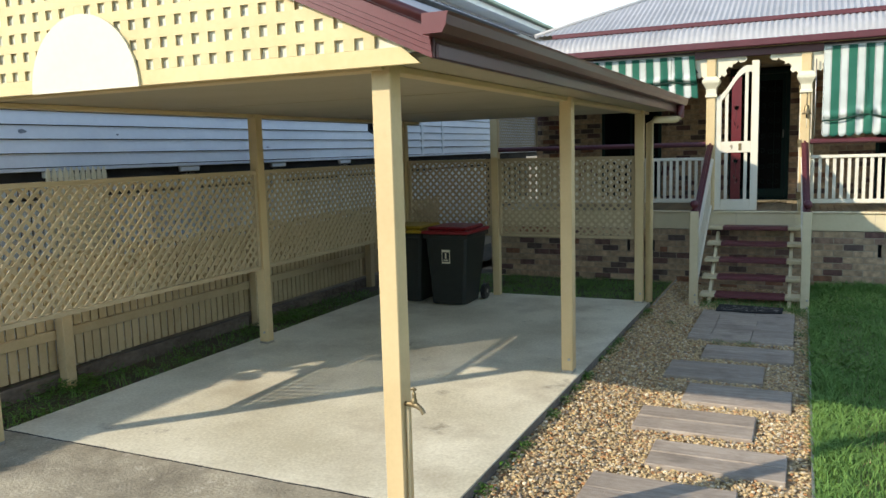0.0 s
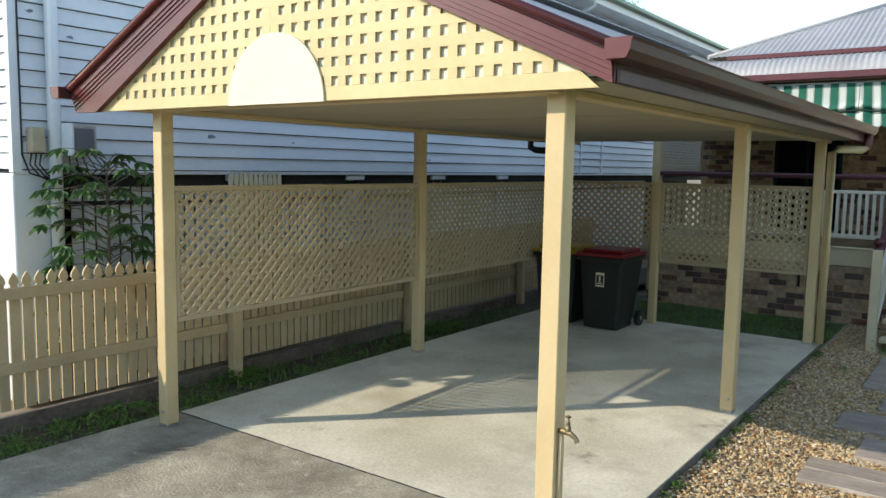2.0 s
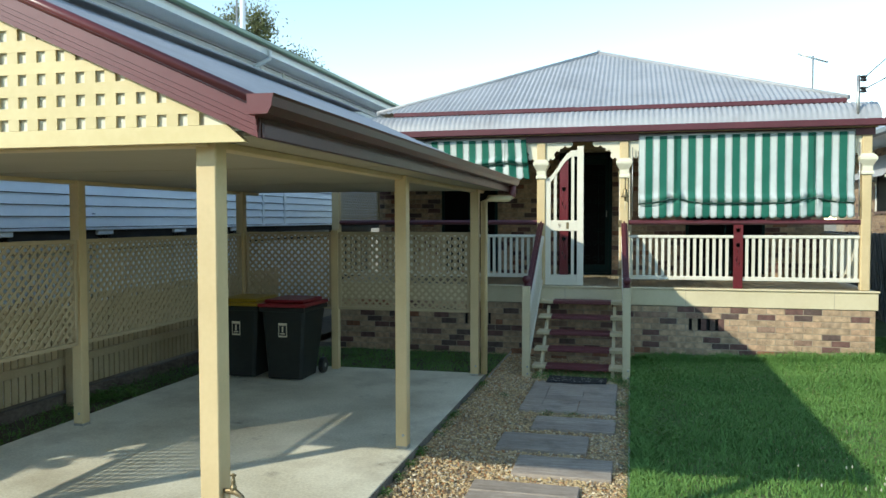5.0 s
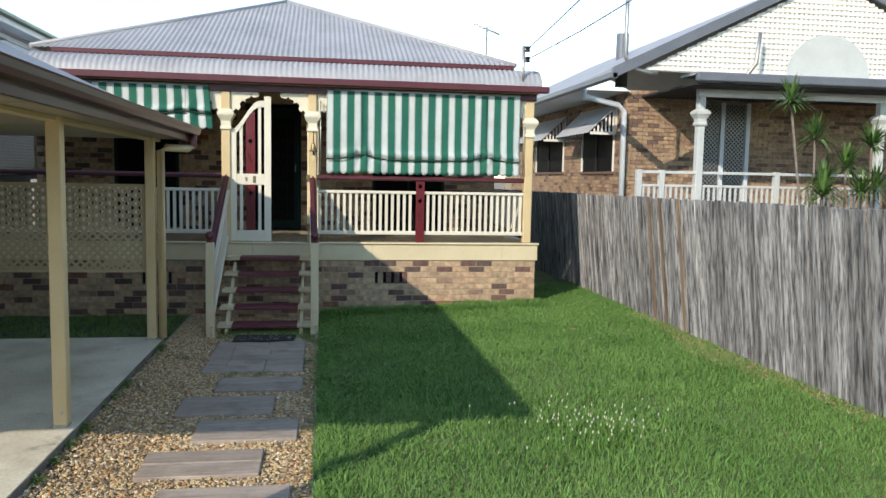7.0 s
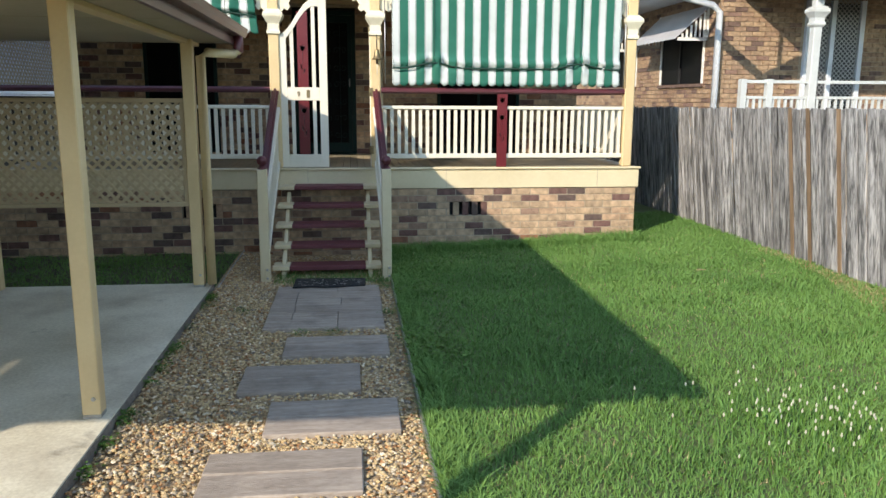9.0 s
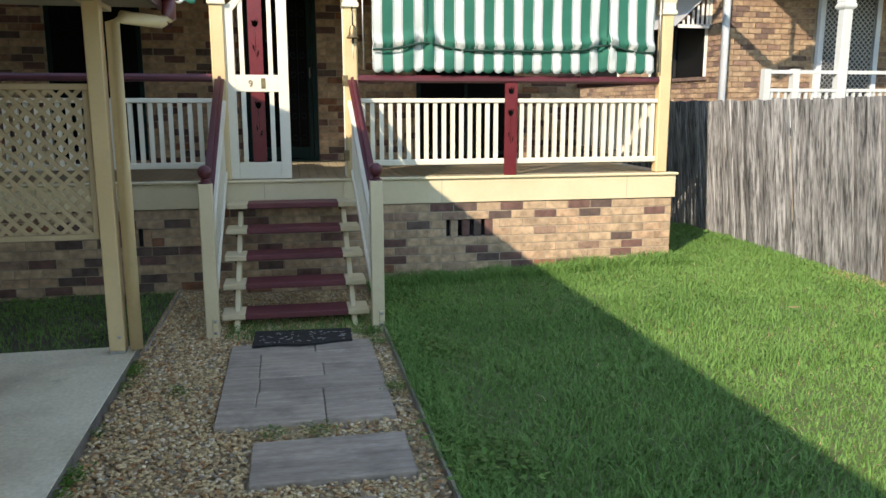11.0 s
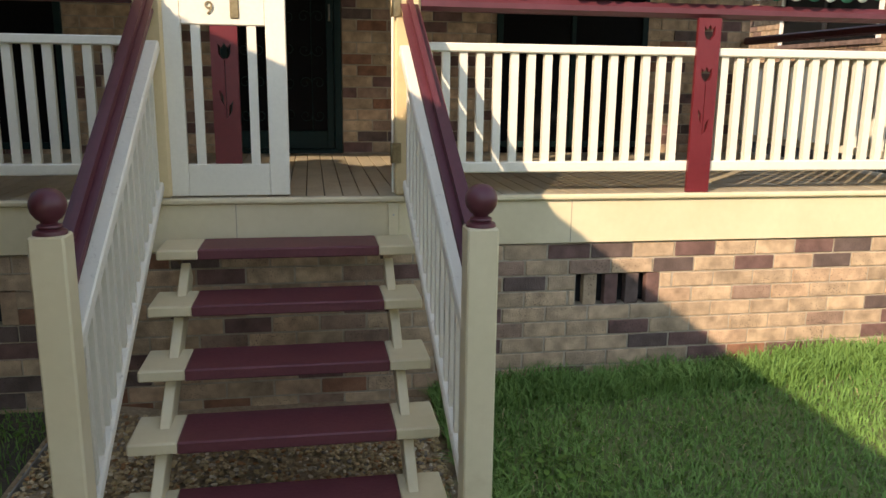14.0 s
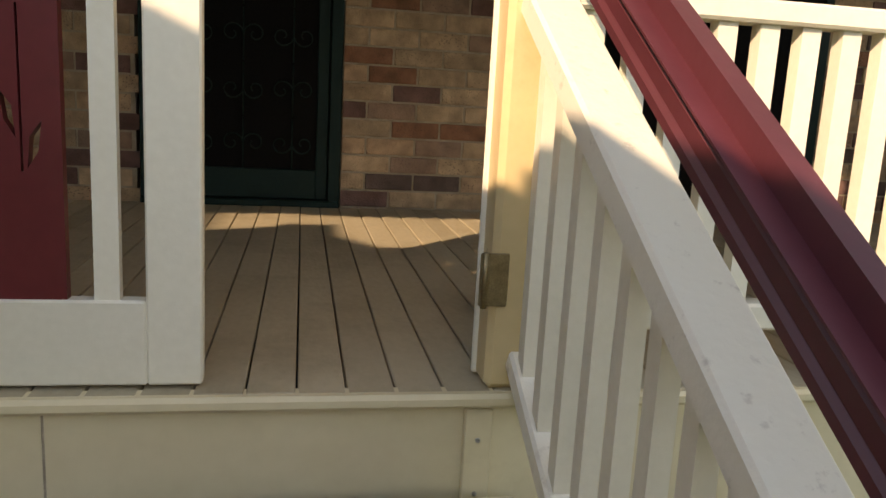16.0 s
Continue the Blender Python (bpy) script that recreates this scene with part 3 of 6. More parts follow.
part("post_shaft", box(-1.59, -1.50, 9.475, 9.565, 0.0, 1.93, 0.004), M_cream, mp)

# ---- house ----
FY, BY, HX0, HX1 = 11.62, 14.05, -2.45, 5.45
house = thing("house", "brick cottage with timber verandah, maroon trim and grey hip roof", "house", (1.85, 14, 0))
for a, b, c, d in ((HX0, HX1 - 0.03, -0.05, 0.47), (HX0, HX1 - 0.03, 0.645, 0.815), (HX0, -0.28, 0.47, 0.645), (0.20, 3.0, 0.47, 0.645), (3.48, HX1 - 0.03, 0.47, 0.645)):
    part("base_wall", box(a, b, FY + 0.021, FY + 0.12, c, d), M_mortar, house, "mortar behind the brick base")
part("side_base", box(HX1 - 0.14, HX1 - 0.035, FY + 0.16, 22, -0.05, 0.815), M_mortar, house)
part("left_base", box(HX0, HX0 + 0.1, FY + 0.16, 22, -0.05, 0.815), M_mortar, house)
part("deck_fascia", box(HX0, HX1, FY, FY + 0.04, 0.822, 1.052, 0.003), M_creamd, house, "wide cream fascia board under the deck")
part("deck_fascia", box(HX1 - 0.04, HX1 - 0.002, FY + 0.04, 14.4, 0.822, 1.052, 0.003), M_creamd, house)
part("deck_nosing", box(HX0, HX1 + 0.02, FY - 0.025, FY + 0.03, 1.055, 1.084, 0.008), M_creamd, house)
part("cover_block", box(1.985, 2.040, FY - 0.014, FY - 0.001, 0.828, 1.050, 0.003), M_creamd, house, "narrow cream cover board with screws")
for zz in (0.88, 0.99):
    part("screw", lathe([(0.005, 0.0), (0.005, -0.002), (0.001, -0.003)], (2.012, FY - 0.0145, zz), 8, axis="y"), M_metal, house)
for jx in (1.24, 2.95, 4.9):
    part("joint_cover", box(jx, jx + 0.004, FY - 0.002, FY + 0.01, 0.83, 1.05), M_mortar, house)
part("inner_wall", box(HX0, 0.92, BY + 0.021, BY + 0.2, 0.9, 3.6), M_mortar, house)
part("inner_wall", box(1.86, 3.10, BY + 0.021, BY + 0.2, 0.9, 3.6), M_mortar, house)
part("inner_wall", box(4.38, HX1 - 0.15, BY + 0.021, BY + 0.2, 0.9, 3.6), M_mortar, house)
part("inner_wall", box(0.92, 1.86, BY + 0.021, BY + 0.2, 3.25, 3.6), M_mortar, house)
part("inner_wall", box(3.10, 4.38, BY + 0.021, BY + 0.2, 3.1, 3.6), M_mortar, house)
# Wall colour holds the darkness of the unlit room.
part("room_back", box(HX0, HX1 - 0.25, 15.5, 15.6, 0, 3.6), M_room, house, "inside wall painted dark for the unlit room")
part("side_wall", box(HX1 - 0.25, HX1 - 0.15, BY + 0.05, 22, 0, 3.5), M_mortar, house)
part("left_wall", box(HX0, HX0 + 0.1, BY + 0.2, 22, 0.9, 3.5), M_mortar, house)
part("rear_wall", box(HX0, HX1 - 0.15, 21.9, 22, 0, 3.5), M_mortar, house)
part("verandah_ceiling", box(HX0, HX1 - 0.05, FY - 0.03, BY + 0.1, 3.30, 3.33), M_cream, house)
part("front_beam", box(HX0, HX1 - 0.08, FY - 0.01, FY + 0.09, 3.20, 3.299, 0.004), M_maroon, house)
part("side_beam", box(HX1 - 0.19, HX1 - 0.09, FY + 0.09, BY, 3.20, 3.299, 0.004), M_cream, house)


# corrugated sheets: a strip swept along x with sine ribs
def corrugated(name, x0, x1, line, label, taper=None):
    bm = bmesh.new()
    n = int((x1 - x0) / 0.019)
    prev = None
    for i in range(n + 1):
        t = i / n
        dz = 0.009 * math.cos(math.pi * i / 2)
        row = []
        for j, (y, z) in enumerate(line):
            x = x0 + (x1 - x0) * t
            row.append(bm.verts.new((x, y, z + dz)))
        if prev:
            for a, b, c, d in zip(prev, row, row[1:], prev[1:]):
                bm.faces.new((a, b, c, d))
        prev = row
    return part(name, bm, M_roof, house, label, smooth=True)


curve = [(FY - 0.15 + 0.42 * (1 - math.cos(a)), 3.40 + 0.27 * math.sin(a)) for a in np.linspace(0, math.pi / 2, 8)]
corrugated("verandah_roof", HX0 - 0.1, HX1 - 0.05, curve, "bullnose of grey corrugated iron over the verandah")
part("verandah_gutter", box(HX0 - 0.1, HX1 + 0.06, FY - 0.19, FY - 0.08, 3.305, 3.40, 0.012), M_maroon, house, "maroon gutter")
part("roof_end", prism([(FY - 0.15, 3.40)] + [(y, z) for y, z in curve] + [(curve[-1][0], 3.40)], "x", HX1 - 0.07, HX1 - 0.04), M_roof, house)
part("top_gutter", box(-1.45, 5.06, 11.78, 11.86, 3.665, 3.73, 0.01), M_maroon, house, "thin maroon gutter below the main roof")
# hip roof
PX, PY, PZ = 1.57, 15.1, 5.19
E0, E1, EY, EZ = -1.72, 5.08, 11.80, 3.73


def hip(name, a, b, peak0, peak1, label):
    """A corrugated slope between an eave a-b and a ridge peak0-peak1."""
    a, b, peak0, peak1 = (Vector(v) for v in (a, b, peak0, peak1))
    ed = (b - a).normalized()
    width = (b - a).length
    n = int(width / 0.019)
    up = Vector((0, 0, 1))
    inn = up.cross(ed) if (up.cross(ed)).dot(peak0 - a) > 0 else -up.cross(ed)
    rise = (peak0.z - a.z) / (peak0 - a).dot(inn)
    bm = bmesh.new()
    u0, u1, dep = (peak0 - a).dot(ed), (peak1 - a).dot(ed), (peak0 - a).dot(inn)
    prev = None
    for i in range(n + 1):
        u = width * i / n
        d = dep * (u / u0 if u < u0 else (width - u) / max(width - u1, 1e-6) if u > u1 else 1)
        dz = 0.008 * math.cos(math.pi * i / 2)
        p = a + ed * u + up * dz
        q = a + ed * u + inn * d + up * (rise * d + dz)
        row = (bm.verts.new(p), bm.verts.new(q))
        if prev:
            if (prev[1].co - prev[0].co).length > 0.03 or (q - p).length > 0.03:
                bm.faces.new((prev[0], row[0], row[1], prev[1]))
        prev = row
    return part(name, bm, M_roof, house, label)


hip("roof", (E0, EY, EZ), (E1, EY, EZ), (PX, PY, PZ), (PX, PY, PZ), "grey corrugated iron hip roof")
hip("roof", (E1, EY, EZ), (E1, 22.5, EZ), (PX, PY, PZ), (PX, 19.2, PZ), "grey corrugated iron hip roof")
hip("roof", (E0, 22.5, EZ), (E0, EY, EZ), (PX, 19.2, PZ), (PX, PY, PZ), "grey corrugated iron hip roof")
for a in ((E0, EY, EZ), (E1, EY, EZ)):
    part("hip_cap", tube([(a[0], a[1], a[2] + 0.005), (PX, PY, PZ + 0.005)], 0.035, 8), M_roof, house)
part("ridge_cap", tube([(PX, PY, PZ + 0.02), (PX, 19.2, PZ + 0.02)], 0.05, 8), M_roof, house)


# verandah posts with capitals and brackets
def post(x, brackets):
    y = FY + 0.055
    p = part("verandah_post", box(x - 0.063, x + 0.063, y - 0.055, y + 0.055, DECK, 3.20, 0.012), M_cream, house, "square cream verandah post")
    prof = [(0.064, 2.66), (0.078, 2.67), (0.078, 2.70), (0.066, 2.715), (0.066, 2.78), (0.075, 2.80), (0.105, 2.85), (0.115, 2.87), (0.115, 2.90), (0.09, 2.93), (0.07, 2.95)]
    part("capital", lathe([(r, z) for r, z in prof], (x, y, 0), square=True), M_pale, house, "pale moulded post capital")
    for s in brackets:
        o = [(0.063, 3.20), (0.44, 3.20), (0.46, 3.165), (0.43, 3.13), (0.37, 3.12), (0.345, 3.15), (0.315, 3.115), (0.27, 3.10), (0.265, 3.06), (0.22, 3.075), (0.185, 3.03), (0.20, 2.98), (0.165, 2.94), (0.13, 2.965), (0.105, 2.93), (0.063, 2.92)]
        part("bracket", prism([(x + s * u, v) for u, v in o], "y", y - 0.018, y + 0.018), M_pale, house, "pale fretwork bracket")


post(0.885, (-1, 1))
post(2.085, (-1, 1))
post(5.28, (-1,))
post(-2.37, (1,))


def balustrade(x0, x1, mid=None):
    y = FY + 0.055
    t = thing("balustrade", "white timber verandah balustrade with thin upright balusters", "railing", ((x0 + x1) / 2, y, DECK), group="verandah balustrades")
    part("top_rail", box(x0, x1, y - 0.035, y + 0.035, 1.795, 1.838, 0.006), M_white, t)
    part("bottom_rail", box(x0, x1, y - 0.03, y + 0.03, 1.195, 1.25, 0.006), M_white, t)
    n = max(1, round((x1 - x0) / 0.0875))
    for i in range(n):
        x = x0 + (x1 - x0) * (i + 0.5) / n
        if mid and abs(x - mid) < 0.075:
            continue
        part("baluster", box(x - 0.020, x + 0.020, y - 0.0165, y + 0.0165, 1.245, 1.80), M_white, t)
    part("hand_rail", prism([(y - 0.045, 2.005), (y - 0.045, 2.03), (y - 0.03, 2.055), (y + 0.03, 2.055), (y + 0.045, 2.03), (y + 0.045, 2.005), (y + 0.02, 1.985), (y - 0.02, 1.985)], "x", x0, x1), M_maroon, t, "maroon moulded upper handrail")
    return t


balustrade(2.15, 5.217, 3.65)
balustrade(-2.307, 0.822)


# the red boards with cut-out tulips
def pierced(outline, holes, y0, y1):
    """A board with holes right through, from y0 to y1."""
    bm = bmesh.new()
    edges = []
    for loop in [outline] + holes:
        vs = [bm.verts.new((u, y0, v)) for u, v in loop]
        edges += [bm.edges.new((vs[i], vs[(i + 1) % len(vs)])) for i in range(len(vs))]
    bmesh.ops.triangle_fill(bm, use_beauty=True, use_dissolve=False, edges=edges)
    r = bmesh.ops.extrude_face_region(bm, geom=bm.faces[:])
    bmesh.ops.translate(bm, vec=(0, y1 - y0, 0), verts=[v for v in r["geom"] if isinstance(v, bmesh.types.BMVert)])
    return bm


def tulip_board(parent, x, y, z0, z1, w=0.115, flowers=(), leaves=True):
    holes = []
    for zc in flowers:
        holes.append([(x - 0.030, zc + 0.048), (x - 0.014, zc + 0.026), (x, zc + 0.052), (x + 0.014, zc + 0.026), (x + 0.030, zc + 0.048), (x + 0.028, zc), (x + 0.012, zc - 0.022), (x - 0.012, zc - 0.022), (x - 0.028, zc)])
        if leaves and zc == min(flowers):
            holes.append([(x - 0.002, zc - 0.03), (x + 0.002, zc - 0.03), (x + 0.002, zc - 0.30), (x - 0.002, zc - 0.30)])
            for s, dz in ((-1, -0.21), (1, -0.26)):
                holes.append([(x + s * 0.008, zc + dz - 0.035), (x + s * 0.026, zc + dz - 0.005), (x + s * 0.032, zc + dz + 0.045), (x + s * 0.013, zc + dz + 0.018)])
    return part("red_board", pierced([(x - w / 2, z0), (x + w / 2, z0), (x + w / 2, z1), (x - w / 2, z1)], holes, y - 0.011, y + 0.011), M_red, parent, "dark red board with cut-out tulip")


redpost = thing("red_post", "dark red middle post with tulip cut-outs in the balustrade", "post", (3.65, FY + 0.03, DECK))
tulip_board(redpost, 3.65, FY + 0.012, DECK + 0.002, 1.985, 0.125, flowers=(1.90, 1.69))


# gates: one seen flat, one folded back
def gate_leaf(at, label):
    g = thing("gate", label, "gate", at, group="verandah gates")
    x0, x1, y = 0.93, 1.505, FY + 0.045
    z0 = DECK + 0.006

    def st(a, b, c, d, name="stile"):
        return part(name, box(a, b, y - 0.019, y + 0.019, c, d, 0.004), M_white, g)
    st(x0, x0 + 0.095, z0, 2.64)
    st(x1 - 0.095, x1, z0, 3.14)
    st(x0 + 0.095, x1 - 0.095, z0, z0 + 0.155, "bottom_rail")
    st(x0 + 0.095, x1 - 0.095, 1.895, 2.05, "lock_rail")
    # swept top rail
    top = []
    for i in range(13):
        t = i / 12
        x = x0 + 0.0 + (x1 - 0.085 - x0) * t
        z = 2.66 + 0.42 * (0.5 - 0.5 * math.cos(math.pi * min(1, t * 1.15)))
        top.append((x, z))
    o = top + [(x, z - 0.09) for x, z in top[::-1]]
    part("top_rail", prism(o, "y", y - 0.020, y + 0.020), M_white, g, "swept curved top rail")

    def ztop(x):
        t = min(1, max(0, (x - x0) / (x1 - 0.085 - x0)))
        return 2.66 + 0.42 * (0.5 - 0.5 * math.cos(math.pi * min(1, t * 1.15))) - 0.05
    for sx in (x0 + 0.16, x1 - 0.16):
        part("slat", box(sx - 0.021, sx + 0.021, y - 0.012, y + 0.012, z0 + 0.155, 1.895), M_white, g)
        part("slat", box(sx - 0.021, sx + 0.021, y - 0.012, y + 0.012, 2.05, ztop(sx)), M_white, g)
    cx = (x0 + x1) / 2
    tulip_board(g, cx, y, z0 + 0.15, 1.90, 0.125, flowers=(1.765,))
    tulip_board(g, cx, y, 2.045, ztop(cx), 0.125, flowers=(2.50,))
    for zz in (1.30, 2.0, 2.72):
        part("hinge", box(x0 - 0.028, x0 + 0.002, y - 0.024, y + 0.002, zz - 0.05, zz + 0.05, 0.002), M_brass, g, "aged metal butt hinge")
    return g, cx, y


g, cx, gy = gate_leaf((0.93, FY + 0.045, DECK), "cream timber garden gate with swept top and red tulip board, closed")
part("latch_plate", box(cx + 0.035, cx + 0.075, gy - 0.026, gy - 0.019, 1.925, 2.02, 0.003), M_brass, g, "worn brass latch plate")
cu = bpy.data.curves.new("house_number", "FONT")
cu.body, cu.size, cu.extrude, cu.align_x = "9", 0.085, 0.003, "CENTER"
num = new("house_number", cu)
num.matrix_world = pose(cx - 0.06, gy - 0.023, 1.942, 90, 0, 0)
num.data.materials.append(M_brass)
tagged(num, "small dark brass house number nine on the gate rail", "house number")
g2 = copy_thing(g, Matrix.Translation((2.03, FY + 0.075, DECK)) @ Matrix.Rotation(radians(75), 4, "Z"))
tagged(g2, "cream timber garden gate folded open against the post, seen edge on")

for zz in (1.30, 2.0, 2.72):
    hp = part("hinge_plate", box(1.998, 2.052, FY - 0.007, FY - 0.001, zz - 0.05, zz + 0.05, 0.002), M_brass, house, "dark aged butt hinge")
    part("hinge_pin", tube([(2.006, FY - 0.011, zz - 0.052), (2.006, FY - 0.011, zz + 0.052)], 0.006, 8), M_brass, house, "dark hinge pin")

# ---- stairs ----
stairs = thing("front_steps", "open timber steps with maroon-painted treads and cream ends", "steps", (1.5, 10.9, 0))
TX0, TX1 = 0.915, 2.085
for i in range(5):
    zt = DECK - 0.19 * (5 - i)
    y1 = 11.572 - 0.253 * (4 - i)
    y0 = y1 - 0.262
    part("tread", box(1.095, 1.915, y0 - 0.002, y1, zt - 0.048, zt, 0.006), M_tread, stairs, "maroon middle of a tread")
    part("tread_end", box(TX0, 1.096, y0, y1 - 0.001, zt - 0.047, zt - 0.001, 0.006), M_creamd, stairs, "cream end of a tread")
    part("tread_end", box(1.914, TX1, y0, y1 - 0.001, zt - 0.047, zt - 0.001, 0.006), M_creamd, stairs, "cream end of a tread")
for sx in (1.03, 1.965):
    for i in range(5):
        zt, yb = DECK - 0.19 * (5 - i) - 0.049, 11.572 - 0.253 * (4 - i) - 0.15
        part("bracket", box(sx - 0.038, sx - 0.022, yb - 0.02, yb + 0.02, zt - 0.035, zt, 0.003), M_rust, stairs, "small rusty steel bracket")
    part("stringer", beam((sx, 10.27, -0.03), (sx, 11.42, 0.775), 0.042, 0.11, bevel=0.004), M_creamd, stairs, "sloping cream stringer")
NB_PROF = [(0.0, 0.135), (0.022, 0.132), (0.040, 0.120), (0.050, 0.100), (0.052, 0.085), (0.048, 0.065), (0.036, 0.047), (0.024, 0.038), (0.022, 0.033), (0.034, 0.028), (0.036, 0.022), (0.030, 0.018), (0.046, 0.012), (0.048, 0.004), (0.048, 0.0)]
for nx, sgn in ((0.862, -1), (2.138, 1)):
    ny = 10.13
    newel = thing("newel_post", "cream square newel post with maroon ball finial beside the steps", "post", (nx, ny, 0), group="newel posts")
    part("shaft", box(nx - 0.05, nx + 0.05, ny - 0.05, ny + 0.05, -0.04, 1.20, 0.006), M_creamd, newel)
    part("post_strap", box(nx + 0.002, nx + 0.046, ny - 0.066, ny - 0.051, -0.04, 0.17, 0.004), M_creamd, newel, "bolted cream foot strap")
    for bz in (0.06, 0.15):
        part("bolt", lathe([(0.013, 0.0), (0.013, -0.004), (0.008, -0.010), (0.001, -0.011)], (nx + 0.024, ny - 0.0655, bz), 10, axis="y"), M_metal, newel, "painted bolt head")
    part("finial", lathe([(r, 1.20 + z) for r, z in NB_PROF[::-1] if r > 0] + [(0.004, 1.3355)], (nx, ny, 0), 24), M_maroon, newel, "turned maroon ball finial", smooth=True)
    rail = thing("stair_rail", "sloping stair balustrade with maroon handrail and worn white rails", "railing", (nx, 10.85, 0.5), group="stair rails")
    A, B = Vector((nx, 10.18, 0)), Vector((nx - sgn * 0.05 if sgn > 0 else nx + 0.025, 11.62, 0))

    def sl(za, zb, w, h, name, m, lab="", bev=0.006):
        return part(name, beam((A.x, A.y, za), (B.x, B.y, zb), w, h, bevel=bev, seg=6 if name == "hand_rail" else 1), m, rail, lab, smooth=name == "hand_rail")
    sl(1.055, 2.025, 0.086, 0.064, "hand_rail", M_maroon, "maroon handrail", 0.0305)
    sl(1.012, 1.982, 0.048, 0.032, "hand_rail_web", M_maroon)
    sl(0.985, 1.955, 0.060, 0.024, "hand_rail_lip", M_maroon)
    sl(0.84, 1.80, 0.092, 0.05, "top_rail", M_wwhite, "white rail with worn flaking paint")
    sl(0.19, 1.15, 0.055, 0.045, "bottom_rail", M_wwhite, "white rail with worn flaking paint")
    n = 15
    for i in range(n):
        y = A.y + (B.y - A.y) * (i + 0.5) / n
        f = (y - A.y) / (B.y - A.y)
        bxc = A.x + (B.x - A.x) * f
        part("baluster", box(bxc - 0.015, bxc + 0.015, y - 0.017, y + 0.017, 0.19 + 0.96 * f, 0.835 + 0.96 * f), M_white, rail)

# door and windows on the verandah
front_door = tagged(thing("door_1", "dark green security screen door with scrollwork, closed", "door", (1.39, BY + 0.03, DECK)), kind="structure")
for a in ((0.94, 0.995, 1.09, 3.2), (1.80, 1.855, 1.09, 3.2)):
    part("door_frame", box(a[0], a[1], BY - 0.01, BY + 0.1, a[2], a[3], 0.004), M_doorgreen, front_door)
part("door_frame", box(0.995, 1.80, BY - 0.01, BY + 0.1, 3.14, 3.2, 0.004), M_doorgreen, front_door)
part("threshold", box(0.94, 1.855, BY - 0.03, BY + 0.1, 1.083, 1.115, 0.006), M_doorgreen, front_door)
for a in ((1.0, 1.055, 1.12, 3.13), (1.74, 1.795, 1.12, 3.13), (1.055, 1.74, 1.12, 1.26), (1.055, 1.74, 3.03, 3.13)):
    part("screen_frame", box(a[0], a[1], BY + 0.01, BY + 0.045, a[2], a[3], 0.004), M_doorgreen, front_door)
part("screen_mesh", box(1.055, 1.74, BY + 0.03, BY + 0.036, 1.26, 3.03), M_mesh, front_door, "near-black screen mesh")
part("door_handle", tube([(1.765, BY - 0.03, 2.10), (1.765, BY - 0.05, 2.16), (1.765, BY - 0.03, 2.22)], 0.008, 8), M_metal, front_door, "metal door handle")
# scrolls
bm = bmesh.new()
for r0 in range(7):
    for c0 in range(3):
        cx0, cz0 = 1.17 + c0 * 0.228, 1.38 + r0 * 0.25
        for s in (-1, 1):
            pts = []
            for i in range(15):
                a = i / 14 * 2.3 * math.pi
                rr = 0.052 * (1 - i / 18)
                pts.append((cx0 + s * (0.052 - rr * math.cos(a)), BY + 0.02, cz0 + rr * math.sin(a) * (1 if (r0 + c0) % 2 else -1)))
            tube(pts, 0.004, 4, bm)
        tube([(cx0, BY + 0.02, cz0 - 0.12), (cx0, BY + 0.02, cz0 + 0.12)], 0.004, 4, bm)
part("scrollwork", bm, M_doorgreen, front_door, "cast scrollwork grille")
for wi, (a, b, z0) in enumerate(((3.10, 4.38, 1.13), (-1.22, -0.18, 1.12))):
    w = tagged(thing(f"window_{wi + 1}", "dark-framed verandah window, unlit inside", "window", ((a + b) / 2, BY, z0)), kind="structure")
    for q in ((a, a + 0.05, z0, 3.1), (b - 0.05, b, z0, 3.1), (a + 0.05, b - 0.05, z0, z0 + 0.05), (a + 0.05, b - 0.05, 3.05, 3.1), ((a + b) / 2 - 0.02, (a + b) / 2 + 0.02, z0 + 0.05, 3.05)):
        part("window_frame", box(q[0], q[1], BY - 0.012, BY + 0.02, q[2], q[3], 0.003), M_doorgreen, w)
    for q in ((a + 0.05, (a + b) / 2 - 0.02), ((a + b) / 2 + 0.02, b - 0.05)):
        part("pane", box(q[0], q[1], BY + 0.002, BY + 0.008, z0 + 0.05, 3.05), M_mesh, w)

# ---- side fence of grey palings ----
FX = 6.65
fence = thing("paling_fence", "tall weathered grey timber paling fence beside the lawn", "fence", (FX, 6, 0.1))
for zr, dx in ((0.45, 0.0), (1.45, -0.11)):
    part("rail", box(FX + 0.03 + dx, FX + 0.08 + dx, -3, 22, zr, zr + 0.09), M_fence, fence)
rf = random.Random(5)
y, i = -3.0, 0
while y < 21.5:
    w = rf.uniform(0.085, 0.105)
    top = 1.87 + (5.7 - y) * 0.006 + rf.uniform(-0.012, 0.012)
    off = (0.0 if i % 2 else -0.018) + rf.uniform(-0.003, 0.003)
    b = lawn_z(FX, y) - 0.04
    tw = Matrix.Rotation(-0.115, 4, "Y") @ Matrix.Rotation(rf.uniform(-0.2, 0.2), 4, "Z") @ Matrix.Rotation(rf.uniform(-0.006, 0.006), 4, "X")
    part("paling", box(FX - 0.103 + off, FX - 0.087 + off, y - w / 2, y + w / 2, b, top, turn=tw), M_fence, fence)
    y += w * 0.8
    i += 1
for yb in (9.05, 9.57, 9.90):
    tw = Matrix.Rotation(-0.115, 4, "Y")
    part("cover_batten", box(FX - 0.130, FX - 0.120, yb - 0.028, yb + 0.028, lawn_z(FX, yb) - 0.04, 1.85, turn=tw), M_brownpaling, fence, "narrow brown unweathered batten")

